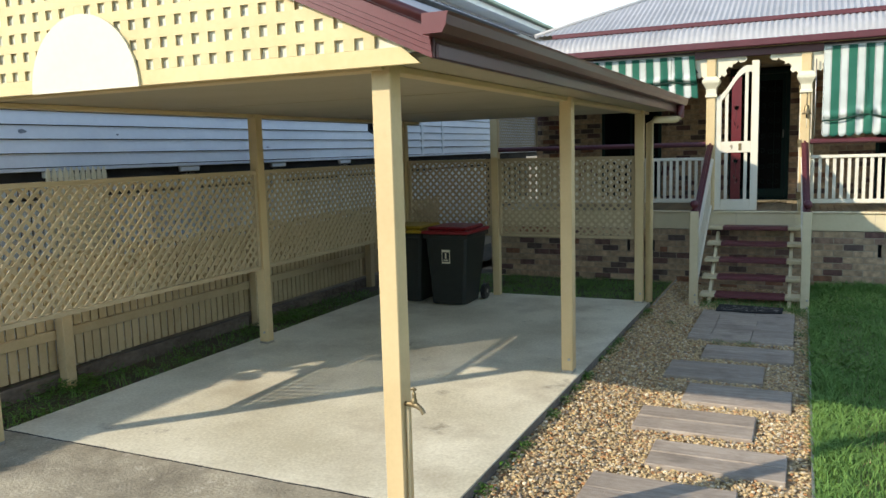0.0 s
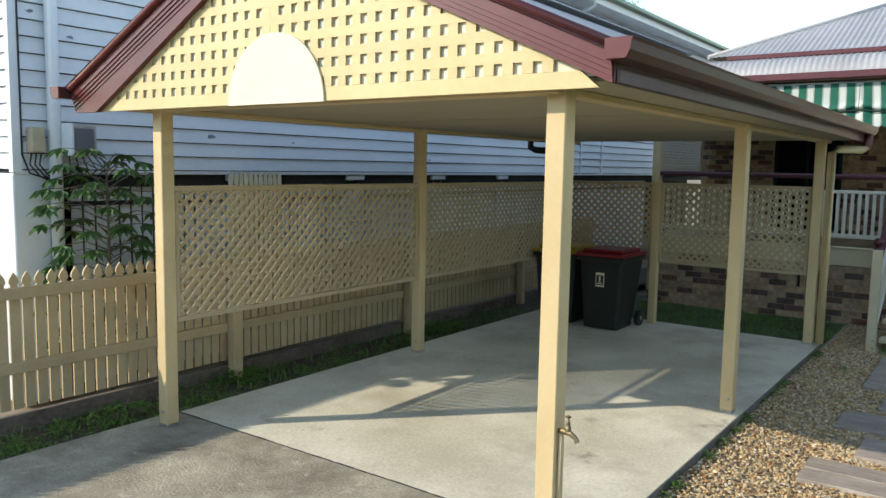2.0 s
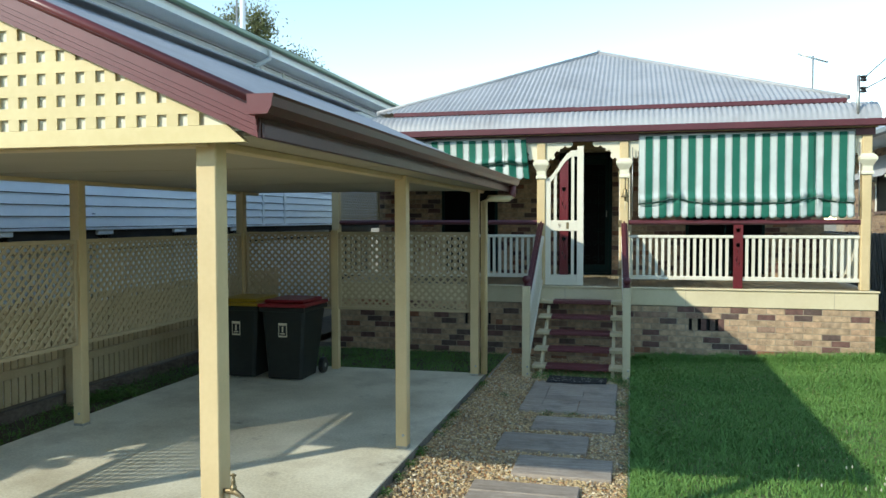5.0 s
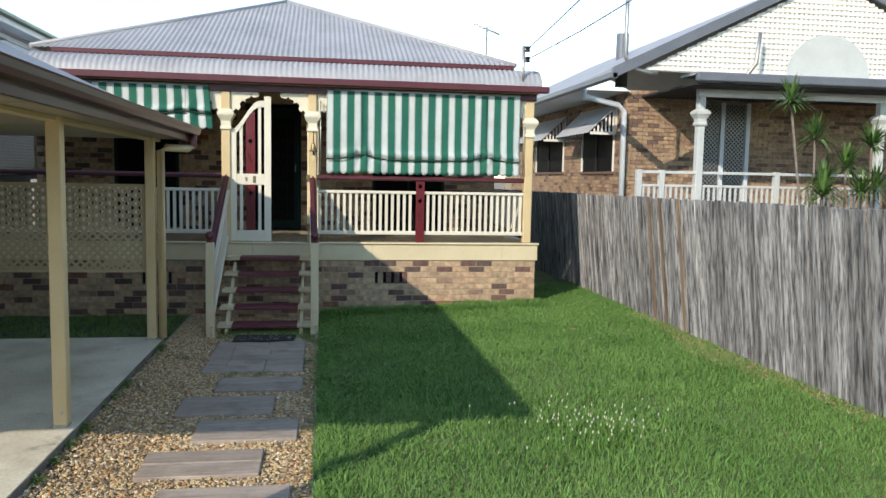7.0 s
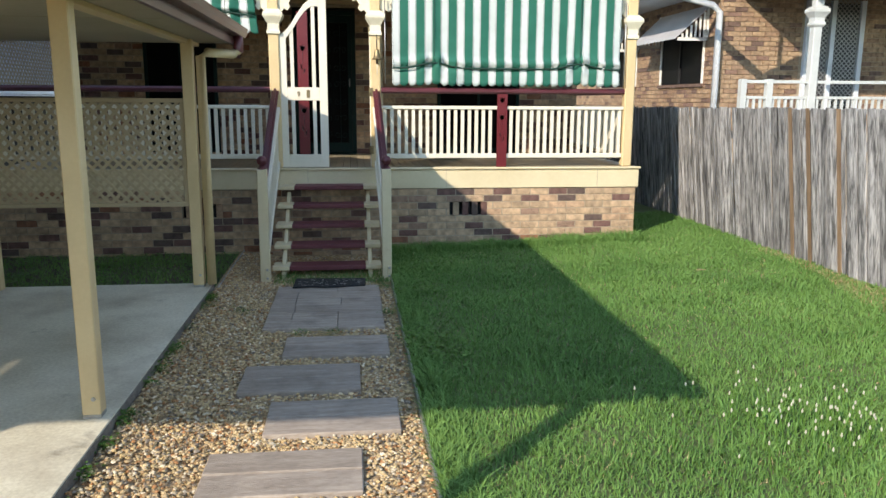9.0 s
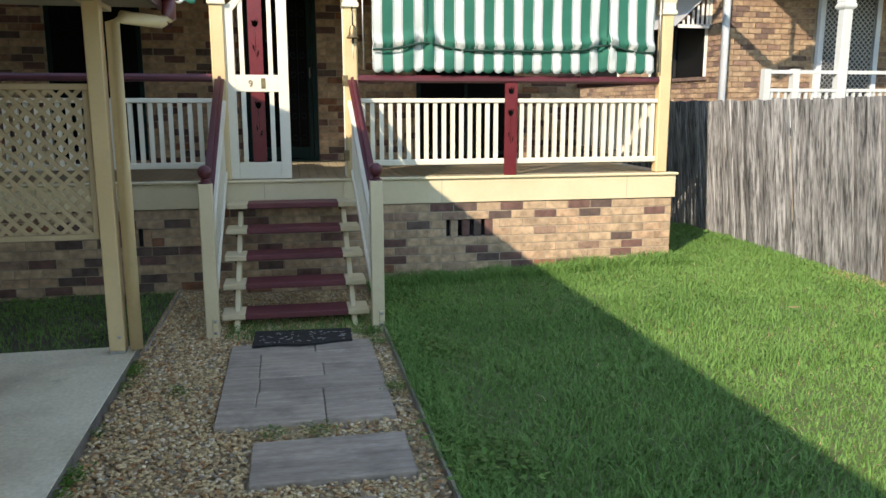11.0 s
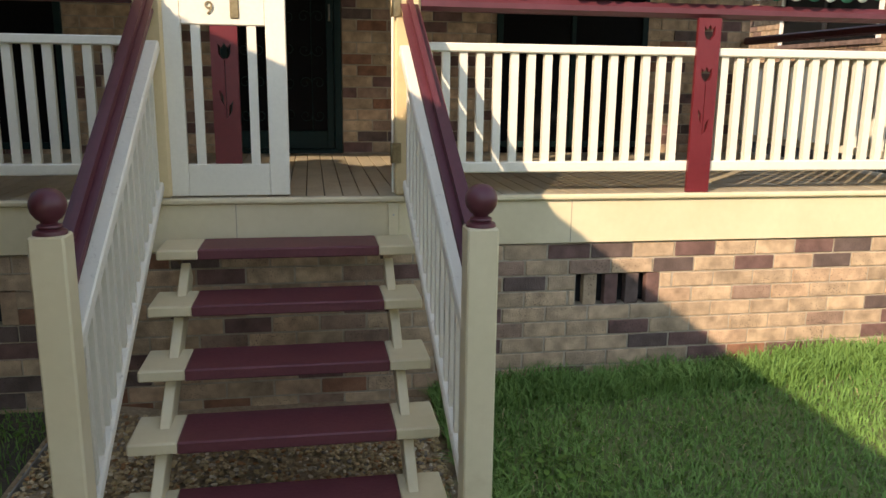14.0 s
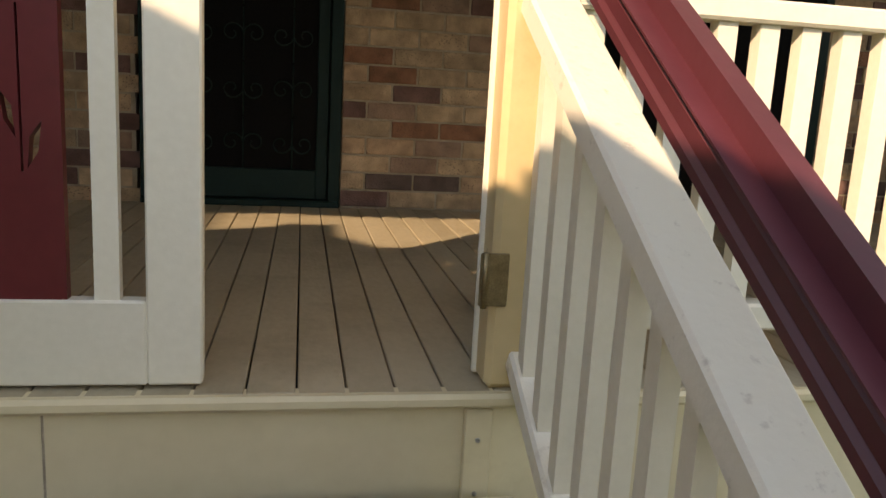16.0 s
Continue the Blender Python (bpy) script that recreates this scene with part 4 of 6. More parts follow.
# ---- picket fence and bed on the other side ----
PXF = -3.80
picket_fence = thing("picket_fence", "low cream picket fence with pointed tops along the boundary", "fence", (PXF, 4, 0.1))
for zr in (0.50, 1.05):
    part("rail", box(PXF + 0.012, PXF + 0.05, 0.4, 12.5, zr, zr + 0.085, 0.004), M_picket, picket_fence)
for fy in (1.9, 4.65, 7.25, 9.9):
    part("fence_post", box(PXF + 0.05, PXF + 0.145, fy - 0.05, fy + 0.05, 0.0, 1.12, 0.005), M_picket, picket_fence)
y = 0.4
while y < 12.5:
    w = 0.037
    o = [(y - w, 0.225), (y + w, 0.225), (y + w, 1.13), (y + 0.020, 1.145), (y + 0.036, 1.17), (y + 0.030, 1.20), (y, 1.245), (y - 0.030, 1.20), (y - 0.036, 1.17), (y - 0.020, 1.145), (y - w, 1.13)]
    part("picket", prism(o, "x", PXF - 0.008, PXF + 0.008), M_picket, picket_fence)
    y += 0.093
sl_thing = thing("garden_sleeper", "dark weathered timber sleeper edging below the picket fence", "sleeper", (PXF, 5, 0))
y = 0.0
while y < 12.4:
    part("sleeper", box(PXF - 0.02, PXF + 0.035, y, y + 2.38, 0.0, 0.19, 0.006), M_oldsleeper, sl_thing)
    y += 2.4

# ---- neighbour's pale blue weatherboard house ----
WX, WY0, WZ0, WZ1 = -4.60, 3.16, 1.975, 5.02
nb = thing("weatherboard_house", "tall pale blue weatherboard house on stumps with green gutter", "house", (WX - 3, 12, 0))
z = WZ0
while z < WZ1:
    o = [(WX + 0.004, z + 0.008), (WX + 0.034, z + 0.008), (WX + 0.006, z + 0.1355), (WX - 0.010, z + 0.1355), (WX - 0.010, z + 0.03)]
    for ya, yb in ((WY0, 9.5), (9.5, 18.0), (18.0, 26.0)):
        part("weatherboard", prism([(a, b) for a, b in o], "y", ya, yb), M_weather, nb)
    z += 0.136
zf = WZ0 - 0.136 * 12
while zf < WZ1:
    o = [(WY0 + 0.016, zf + 0.008), (WY0 - 0.012, zf + 0.008), (WY0 + 0.012, zf + 0.137), (WY0 + 0.019, zf + 0.137), (WY0 + 0.019, zf + 0.03)]
    part("weatherboard", prism(o, "x", WX - 6, WX - 0.03 if zf > WZ0 - 0.05 else WX - 0.36), M_weather, nb)
    zf += 0.136
part("front_core", box(WX - 6, WX - 0.03, WY0 + 0.0195, WY0 + 0.10, 0.3, WZ0 - 0.151), M_weather, nb)
# Near-black backing paints the shadow line under each board.
part("lap_shade_strip", box(WX - 0.019, WX - 0.011, WY0 + 0.02, 26, WZ0 + 0.01, WZ1), M_dark, nb, "near-black strip painted as the shade in the board gaps")
part("wall_core", box(WX - 6, WX - 0.02, WY0 + 0.02, 26, WZ0 + 0.01, WZ1 + 0.2), M_weather, nb)
part("corner_stop", box(WX - 0.03, WX + 0.035, WY0 - 0.045, WY0 + 0.03, WZ0 - 0.02, WZ1), M_trimblue, nb)
part("eave_soffit", box(WX, WX + 0.45, WY0 - 0.5, 26, WZ1, WZ1 + 0.02), M_weather, nb)
part("eave_fascia", box(WX + 0.43, WX + 0.46, WY0 - 0.5, 26, WZ1 - 0.02, WZ1 + 0.16), M_trimblue, nb)
part("gutter", box(WX + 0.46, WX + 0.57, WY0 - 0.5, 26, WZ1 + 0.10, WZ1 + 0.19, 0.02), M_gutgreen, nb, "faded green gutter")
part("roof", prism([(WX + 0.5, WZ1 + 0.18), (WX - 3, WZ1 + 1.9), (WX - 6.5, WZ1 + 0.18), (WX - 6.5, WZ1 + 0.1), (WX + 0.5, WZ1 + 0.1)], "y", WY0 - 0.5, 26), M_roof, nb)
# Both sheets are coloured near-black to stand for underfloor shade.
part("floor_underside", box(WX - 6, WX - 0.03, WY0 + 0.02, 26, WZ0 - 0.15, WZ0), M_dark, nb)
part("underfloor_shade", box(WX - 2.2, WX - 2.1, WY0, 26, 0, WZ0), M_dark, nb, "near-black sheet painted as the shade below the floor")
part("bottom_plate", box(WX - 0.03, WX + 0.03, WY0, 26, WZ0 - 0.035, WZ0 - 0.001, 0.004), M_weather, nb)
for sy in (5.45, 7.28, 9.03, 10.78, 12.53):
    part("stump", box(WX - 0.24, WX - 0.03, sy - 0.12, sy + 0.12, 0.0, WZ0 - 0.10, 0.01), M_trimblue, nb, "pale painted stump")
    part("stump_cap", box(WX - 0.28, WX + 0.01, sy - 0.16, sy + 0.16, WZ0 - 0.10, WZ0 - 0.04, 0.01), M_trimblue, nb)
part("corner_pier", box(WX - 0.35, WX + 0.02, WY0 - 0.04, WY0 + 0.26, 0.0, WZ0 - 0.03, 0.01), M_trimblue, nb, "pale rendered corner pier")
yy = WY0 + 0.5
while yy < 17:
    part("batten", box(WX - 0.10, WX - 0.085, yy, yy + 0.094, 0.05, WZ0 - 0.062), M_trimblue, nb)
    yy += 0.118
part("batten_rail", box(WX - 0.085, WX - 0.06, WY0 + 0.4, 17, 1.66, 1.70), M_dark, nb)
part("downpipe", tube([(WX + 0.09, WY0 + 0.28, WZ1 + 0.1), (WX + 0.09, WY0 + 0.28, 0.1)], 0.052, 12), M_trimblue, nb, "pale round downpipe")
part("outlet", tube([(WX + 0.5, 12.9, WZ1 + 0.05), (WX + 0.5, 12.9, WZ1 - 0.08), (WX + 0.35, 12.85, WZ1 - 0.18), (WX + 0.06, 12.8, WZ1 - 0.3), (WX + 0.06, 12.8, WZ1 - 1.4)], 0.045, 10), M_trimblue, nb)
for q in (13.5, 14.43):
    part("corner_trim", box(WX + 0.0, WX + 0.035, q, q + 0.09, WZ0, WZ1), M_trimblue, nb)



pale_panel = thing("pale_fence", "short pale fence of pointed pickets standing against the house stumps", "fence", (WX + 0.2, 5.55, 0.05))
for k in range(11):
    yc = 5.20 + 0.0655 * k
    o = [(yc - 0.024, 0.02), (yc + 0.024, 0.02), (yc + 0.024, 1.90), (yc + 0.018, 1.94), (yc, 1.975), (yc - 0.018, 1.94), (yc - 0.024, 1.90)]
    part("picket", prism(o, "x", WX + 0.165, WX + 0.18), M_pale, pale_panel)
for zr in (0.5, 1.5):
    part("rail", box(WX + 0.125, WX + 0.164, 5.16, 5.90, zr, zr + 0.07, 0.004), M_pale, pale_panel)

# flakes of lifted paint
M_chip = mat("bare_flaked_patch", (0.16, 0.19, 0.23), (0.26, 0.30, 0.34), 0.8, 30)
rc = random.Random(8)
for cy, cz, sz in ((4.50, 4.30, 0.035), (4.64, 4.28, 0.03), (4.69, 4.22, 0.055), (4.79, 4.16, 0.025), (3.30, 3.27, 0.035), (3.64, 3.10, 0.04), (5.08, 2.32, 0.05), (4.24, 3.65, 0.02), (3.99, 3.86, 0.015), (8.77, 2.14, 0.04), (4.2, 3.28, 0.015), (3.74, 3.34, 0.018), (6.2, 2.3, 0.02), (7.1, 2.4, 0.015), (3.95, 2.9, 0.02)):
    o = [(cy + sz * rc.uniform(0.5, 1.2) * math.cos(a), cz + 0.5 * sz * rc.uniform(0.4, 1.2) * math.sin(a)) for a in np.linspace(0, 5.7, 9)]
    part("paint_flake", prism(o, "x", WX + 0.012, WX + 0.029), M_chip, nb, "patch of flaked paint")
# ---- brick neighbour beyond the fence ----
NX, NY = 8.55, 16.0
nh = thing("brick_house", "neighbouring brick cottage with grey roof, white lattice gable and verandah", "house", (11, 18, 0))


def np_mesh(name, verts, faces, material, parent=None, label="", kind="stuff", category="", smooth=False):
    """One mesh object out of arrays: verts n x 3, faces m x k."""
    verts, faces = np.asarray(verts, dtype=np.float32), np.asarray(faces, dtype=np.int32)
    if parent is not None:
        verts = verts - np.array(PLACE[parent.name], dtype=np.float32)
    me = bpy.data.meshes.new(name)
    me.vertices.add(len(verts))
    me.vertices.foreach_set("co", verts.ravel())
    k = faces.shape[1]
    me.loops.add(faces.size)
    me.loops.foreach_set("vertex_index", faces.ravel())
    me.polygons.add(len(faces))
    me.polygons.foreach_set("loop_start", np.arange(0, faces.size, k, dtype=np.int32))
    me.polygons.foreach_set("use_smooth", np.full(len(faces), smooth))
    me.update(calc_edges=True)
    me.materials.append(material)
    ob = new(name, me)
    if parent is not None:
        ob.parent = parent
    return tagged(ob, label, category, "", kind)


CUBE_V = np.array([(x, y, z) for x in (-.5, .5) for y in (-.5, .5) for z in (-.5, .5)])
CUBE_F = np.array([(0, 1, 3, 2), (4, 6, 7, 5), (0, 4, 5, 1), (2, 3, 7, 6), (0, 2, 6, 4), (1, 5, 7, 3)])


def boxes_mesh(name, items, material, parent, label="", kind="stuff"):
    """Many plain boxes (centre, size) in one mesh."""
    c = np.array([i[0] for i in items])
    d = np.array([i[1] for i in items])
    v = (CUBE_V[None] * d[:, None] + c[:, None]).reshape(-1, 3)
    f = (CUBE_F[None] + 8 * np.arange(len(items))[:, None, None]).reshape(-1, 4)
    return np_mesh(name, v, f, material, parent, label, kind)


def brick_cells(u0, u1, z0, z1, holes=(), course=0.086, length=0.24, shift=0):
    """Centres and lengths of the bricks of a stretch of stretcher bond, counted down from z1."""
    out = []
    k, z = 0, z1
    while z > z0 + 0.03:
        u = u0 - (0.5 * length if (k + shift) % 2 else 0)
        while u < u1 - 0.02:
            a, b = max(u, u0), min(u + length - 0.01, u1)
            if b - a > 0.03 and not any(a < h[1] - 0.005 and b > h[0] + 0.005 and z - 0.04 < h[3] and z - 0.04 > h[2] for h in holes):
                out.append(((a + b) / 2, z - 0.043, b - a))
            elif b - a > 0.03:
                for h in holes:
                    if a < h[0] < b and h[2] < z - 0.04 < h[3] and h[0] - a > 0.04:
                        out.append(((a + h[0]) / 2, z - 0.043, h[0] - a - 0.006))
                    if a < h[1] < b and h[2] < z - 0.04 < h[3] and b - h[1] > 0.04:
                        out.append(((b + h[1]) / 2, z - 0.043, b - h[1] - 0.006))
            u += length
        z -= course
        k += 1
    return out


rb = random.Random(11)


def bricks_joined(name, axis, fixed, cells, material, parent, depth=0.03):
    items = []
    for u, z, w in cells:
        j = rb.uniform(-0.0015, 0.0015)
        items.append((((u, fixed + j, z), (w, depth, 0.076)) if axis == "y" else ((fixed + j, u, z), (depth, w, 0.076))))
    return boxes_mesh(name, items, material, parent, "joined bricks of the wall")


part("side_wall", box(NX, NX + 0.12, NY + 0.02, 27, 0, 3.95), M_mortar, nh)
part("front_wall", box(NX + 0.12, 15.5, NY + 0.02, NY + 0.14, 0, 3.95), M_mortar, nh)
part("lower_wall", box(8.2, 16, 14.25, 14.35, 0, 1.35), M_mortar, nh)
bricks_joined("bricks", "y", NY + 0.012, brick_cells(NX, 15.5, 1.4, 3.95, holes=((10.1, 11.25, 0, 3.75),)), M_brickn, nh)
bricks_joined("bricks", "x", NX - 0.007, brick_cells(NY + 0.02, 26, 1.4, 3.95, holes=((16.6, 18.75, 2.25, 3.3), (20.2, 22.9, 2.25, 3.3))), M_brickn, nh)
nr = [(7.35, 3.93), (11.55, 5.95), (15.75, 3.93)]
part("roof", prism(nr + [(15.75, 3.99), (11.55, 6.03), (7.35, 3.99)], "y", 15.85, 27), M_roof, nh, "grey metal roof")
part("roof", prism([(8.75, 4.60), (11.55, 5.95), (15.75, 3.93), (15.75, 3.99), (11.55, 6.03), (8.75, 4.68)], "y", 13.77, 15.845), M_roof, nh, "grey metal roof")
part("barge_board", prism([(7.32, 3.86), (11.55, 5.90), (11.55, 6.08), (7.32, 4.06)], "y", 13.66, 13.76), mat("blue_grey_paint", (0.11, 0.125, 0.15), (0.15, 0.165, 0.19), 0.4, 2), nh, "blue-grey barge board")
M_bluegrey = bpy.data.materials["blue_grey_paint"]
part("barge_board", prism([(15.78, 3.86), (11.55, 5.90), (11.55, 6.08), (15.78, 4.06)], "y", 13.66, 13.76), M_bluegrey, nh)
part("side_gutter", box(7.28, 7.42, 13.66, 27, 3.86, 3.98, 0.02), M_bluegrey, nh)
part("soffit", box(7.4, NX, 15.85, 27, 3.90, 3.92), M_trimblue, nh)
part("verandah_roof", box(8.85, 15.6, 13.55, 14.2, 3.98, 4.03), M_roof, nh)
part("verandah_gutter", box(8.85, 15.6, 13.50, 13.62, 3.86, 4.02, 0.02), M_bluegrey, nh, "blue-grey gutter")
# Soffit coloured near-black, so the verandah's shade is in its colour.
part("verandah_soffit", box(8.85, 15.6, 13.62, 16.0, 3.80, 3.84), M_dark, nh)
part("verandah_beam", box(9.2, 15.4, 14.15, 14.25, 3.66, 3.80), M_trimblue, nh)
part("gable_sheet", prism([(7.9, 4.03), (15.2, 4.03), (11.55, 5.85)], "y", 13.80, 13.83), M_pale, nh)
# White greyed to carry the shade on rails and posts; arch board shares it.
M_greyrail = mat("shade_greyed_white", (0.50, 0.53, 0.51), (0.58, 0.61, 0.58), 0.5, 3)
M_hood = mat("zinc_hood", (0.52, 0.53, 0.54), (0.62, 0.63, 0.64), 0.4, 3, metal=0.2, bump=0.03)
M_gwhite = mat("white_lattice", (0.78, 0.78, 0.72), (0.84, 0.84, 0.78), 0.5, 3)
items = []
x = 8.3
while x < 14.9:
    zt = 5.85 - abs(x - 11.55) * 0.498
    if zt > 4.12:
        items.append(((x, 13.786, (4.04 + zt) / 2), (0.055, 0.012, zt - 4.04)))
    x += 0.095
z = 4.08
while z < 5.75:
    h = (5.85 - z) / 0.498
    items.append(((11.55, 13.775, z), (2 * h, 0.012, 0.055)))
    z += 0.095
boxes_mesh("gable_lattice", items, M_gwhite, nh, "white square lattice", kind="")
o = [(11.55 + 0.85 * math.cos(a), 4.04 + 0.78 * math.sin(a)) for a in np.linspace(0, math.pi, 24)]
part("arch_board", prism(o, "y", 13.75, 13.765), M_greyrail, nh)
for px_ in (9.28, 13.05):
    part("post", box(px_ - 0.07, px_ + 0.07, 14.13, 14.27, 1.3, 3.66, 0.012), M_greyrail, nh)
    part("capital", lathe([(0.08, 3.10), (0.10, 3.13), (0.10, 3.16), (0.085, 3.18), (0.085, 3.24), (0.12, 3.30), (0.14, 3.33), (0.14, 3.37), (0.09, 3.42)], (px_, 14.2, 0), square=True), M_greyrail, nh)
part("verandah_rail", box(8.1, 13.0, 14.17, 14.23, 2.205, 2.255), M_greyrail, nh)
part("verandah_rail", box(8.1, 13.0, 14.17, 14.23, 1.955, 2.0), M_greyrail, nh)
for px_ in (8.1, 8.55, 10.9):
    part("rail_post", box(px_ - 0.05, px_ + 0.05, 14.15, 14.25, 1.3, 2.27), M_greyrail, nh)
for x in np.arange(8.2, 13.0, 0.11):
    part("baluster", box(x - 0.02, x + 0.02, 14.185, 14.215, 1.34, 1.954), M_greyrail, nh)
M_screen = mat("security_screen", (0.03, 0.032, 0.035), (0.06, 0.062, 0.065), 0.5, 40)
part("screen_door", box(10.20, 10.62, 15.96, 16.0, 1.3, 3.70), M_screen, nh, "dark screen door leaf")
part("screen_door", box(10.75, 11.20, 15.96, 16.0, 1.3, 3.70), M_screen, nh, "dark screen door leaf")
for q in (10.16, 10.64, 11.22):
    part("door_frame", box(q, q + 0.09, 15.93, 16.01, 1.3, 3.75), M_trimblue, nh)
items = []
bm = bmesh.new()
for a in np.arange(1.0, 3.7, 0.09):
    for (xa, xb) in ((10.25, 10.62), (10.75, 11.2)):
        w = xb - xa
        beam((xa, 15.95, a), (xb, 15.95, a + w), 0.012, 0.012, bm)
        beam((xb, 15.95, a), (xa, 15.95, a + w), 0.012, 0.012, bm)
part("door_grille", bm, M_metal, nh)
for (ya, yb) in ((16.6, 18.75), (20.2, 22.9)):
    part("window_dark", box(NX - 0.016, NX - 0.008, ya, yb, 2.25, 3.5), M_mesh, nh, "dark glass")
    for q in (ya, (ya + yb) / 2, yb - 0.07):
        part("window_frame", box(NX - 0.04, NX - 0.017, q, q + 0.07, 2.25, 3.5), M_gwhite if q != (ya + yb) / 2 else M_dark, nh)
    part("window_sill", box(NX - 0.06, NX + 0.05, ya - 0.05, yb + 0.05, 2.19, 2.25), M_brickn, nh)
    part("window_hood", prism([(NX, 3.72), (NX - 0.66, 3.10), (NX - 0.68, 3.07), (NX, 3.68)], "y", ya - 0.12, yb + 0.12), M_hood, nh, "small metal window hood")
    for yc in (ya - 0.1, yb + 0.08):
        part("hood_side", box(NX - 0.62, NX, yc, yc + 0.03, 3.04, 3.10), M_gwhite, nh)
        part("hood_side", box(NX - 0.06, NX, yc, yc + 0.03, 3.04, 3.70), M_gwhite, nh)
        for i in range(6):
            xx = NX - 0.12 - i * 0.085
            part("hood_slat", box(xx, xx + 0.035, yc, yc + 0.025, 3.08, 3.68 - (NX - xx) * 0.94), M_gwhite, nh)
part("downpipe", tube([(7.5, 15.7, 3.9), (7.5, 15.7, 3.75), (8.3, 15.9, 3.62), (8.45, 15.92, 3.5), (8.45, 15.92, 0.2)], 0.06, 10), M_trimblue, nh)
part("chimney", lathe([(0.16, 4.5), (0.16, 5.86), (0.14, 5.86)], (9.95, 20, 0), 16), M_bluegrey, nh)
part("service_pole", tube([(7.55, 13.7, 5.6), (7.55, 13.7, 4.25), (7.65, 13.7, 4.08), (7.95, 13.75, 4.0), (8.2, 13.8, 4.0)], 0.035, 8), M_metal, nh)
part("service_pole", tube([(10.0, 13.5, 4.75), (9.95, 13.5, 4.2), (9.8, 13.6, 3.95), (9.5, 13.8, 3.85)], 0.035, 8), M_metal, nh)
ant = thing("roof_antenna", "thin metal television antenna on a far roof", "antenna", (8.4, 30, 0))
part("mast", tube([(8.4, 30, -0.05), (8.4, 30, 7.8)], 0.03, 6), M_metal, ant)
part("boom", tube([(7.9, 30, 7.9), (8.9, 30, 7.55)], 0.03, 6), M_metal, ant)

# antenna and vent pipe on the pale blue house, tree behind
ant2 = thing("roof_antenna", "television antenna on a mast above the green gutter", "antenna", (-13.95, 30, 0))
part("mast", tube([(-13.95, 30, -0.05), (-13.95, 30, 11.8)], 0.04, 6), M_metal, ant2)
part("boom", tube([(-15.1, 29.7, 12.05), (-12.8, 30.3, 11.5)], 0.035, 6), M_metal, ant2)
for i in range(9):
    t = i / 8
    c = Vector((-15.1 + 2.3 * t, 29.7 + 0.6 * t, 12.05 - 0.55 * t))
    part("element", tube([c - Vector((0.1, 0.4, 0)), c + Vector((0.1, -0.4, 0)) * -1], 0.018, 5), M_metal, ant2)
vp = thing("vent_pipe", "white vent pipe above the green gutter", "pipe", (-7.3, 18, 5))
part("pipe", tube([(-7.32, 18, 5.6), (-7.32, 18, 7.75)], 0.07, 10), M_trimblue, vp)


def leaf_cloud(name, centres, radius, n, size, material, parent, seed, droop=0.3, label=""):
    """Small leaves, each a bent pair of triangles, scattered through clumps."""
    r = np.random.RandomState(seed)
    c = np.array(centres)[r.randint(0, len(centres), n)]
    rad = np.array(radius)[r.randint(0, len(radius), n)][:, None] if len(radius) > 1 else radius[0]
    p = c + r.normal(0, 0.45, (n, 3)) * rad
    d = r.normal(0, 1, (n, 3))
    d[:, 2] -= droop
    d /= np.linalg.norm(d, axis=1)[:, None]
    s = np.cross(d, r.normal(0, 1, (n, 3)))
    s /= np.linalg.norm(s, axis=1)[:, None]
    L = size * r.uniform(0.6, 1.3, (n, 1))
    v = np.stack([p, p + d * L * 0.5 + s * L * 0.25, p + d * L, p + d * L * 0.5 - s * L * 0.25], 1).reshape(-1, 3)
    f = np.arange(4 * n).reshape(-1, 4)
    return np_mesh(name, v, f, material, parent, label, kind="")


def tree(at, height, spread, seed, label):
    r = random.Random(seed)
    t = thing("tree", label, "tree", at)
    bm = bmesh.new()
    x, y, z = at
    tube([(x, y, z), (x + 0.2, y, z + height * 0.3), (x - 0.1, y, z + height * 0.6), (x, y, z + height * 0.92)], [0.28, 0.22, 0.13, 0.03], 8, bm)
    cl = []
    for i in range(34):
        h = r.uniform(0.35, 0.98)
        a = r.uniform(0, 6.28)
        w = spread * (1.15 - h) * r.uniform(0.35, 1)
        tip = (x + w * math.cos(a), y + w * math.sin(a), z + height * h)
        tube([(x, y, z + height * (h - 0.16)), ((x + tip[0]) / 2, (y + tip[1]) / 2, z + height * (h - 0.06)), tip], [0.07, 0.045, 0.012], 5, bm)
        cl.append(tip)
        for _ in range(2):
            cl.append((tip[0] + r.uniform(-0.5, 0.5), tip[1] + r.uniform(-0.5, 0.5), tip[2] - r.uniform(0.2, 0.9)))
    part("trunk", bm, M_bark, t, "grey trunk and limbs")
    leaf_cloud("crown", cl, [0.45, 0.75, 1.0], 20000, 0.17, M_treeleaf, t, seed, 1.2)
    return t


tree((-18.3, 40, 0), 14.2, 5.0, 3, "tall feathery tree rising behind the pale blue house")
tree((-16.6, 42, 0), 12.0, 3.4, 8, "lower feathery tree behind the pale blue house")

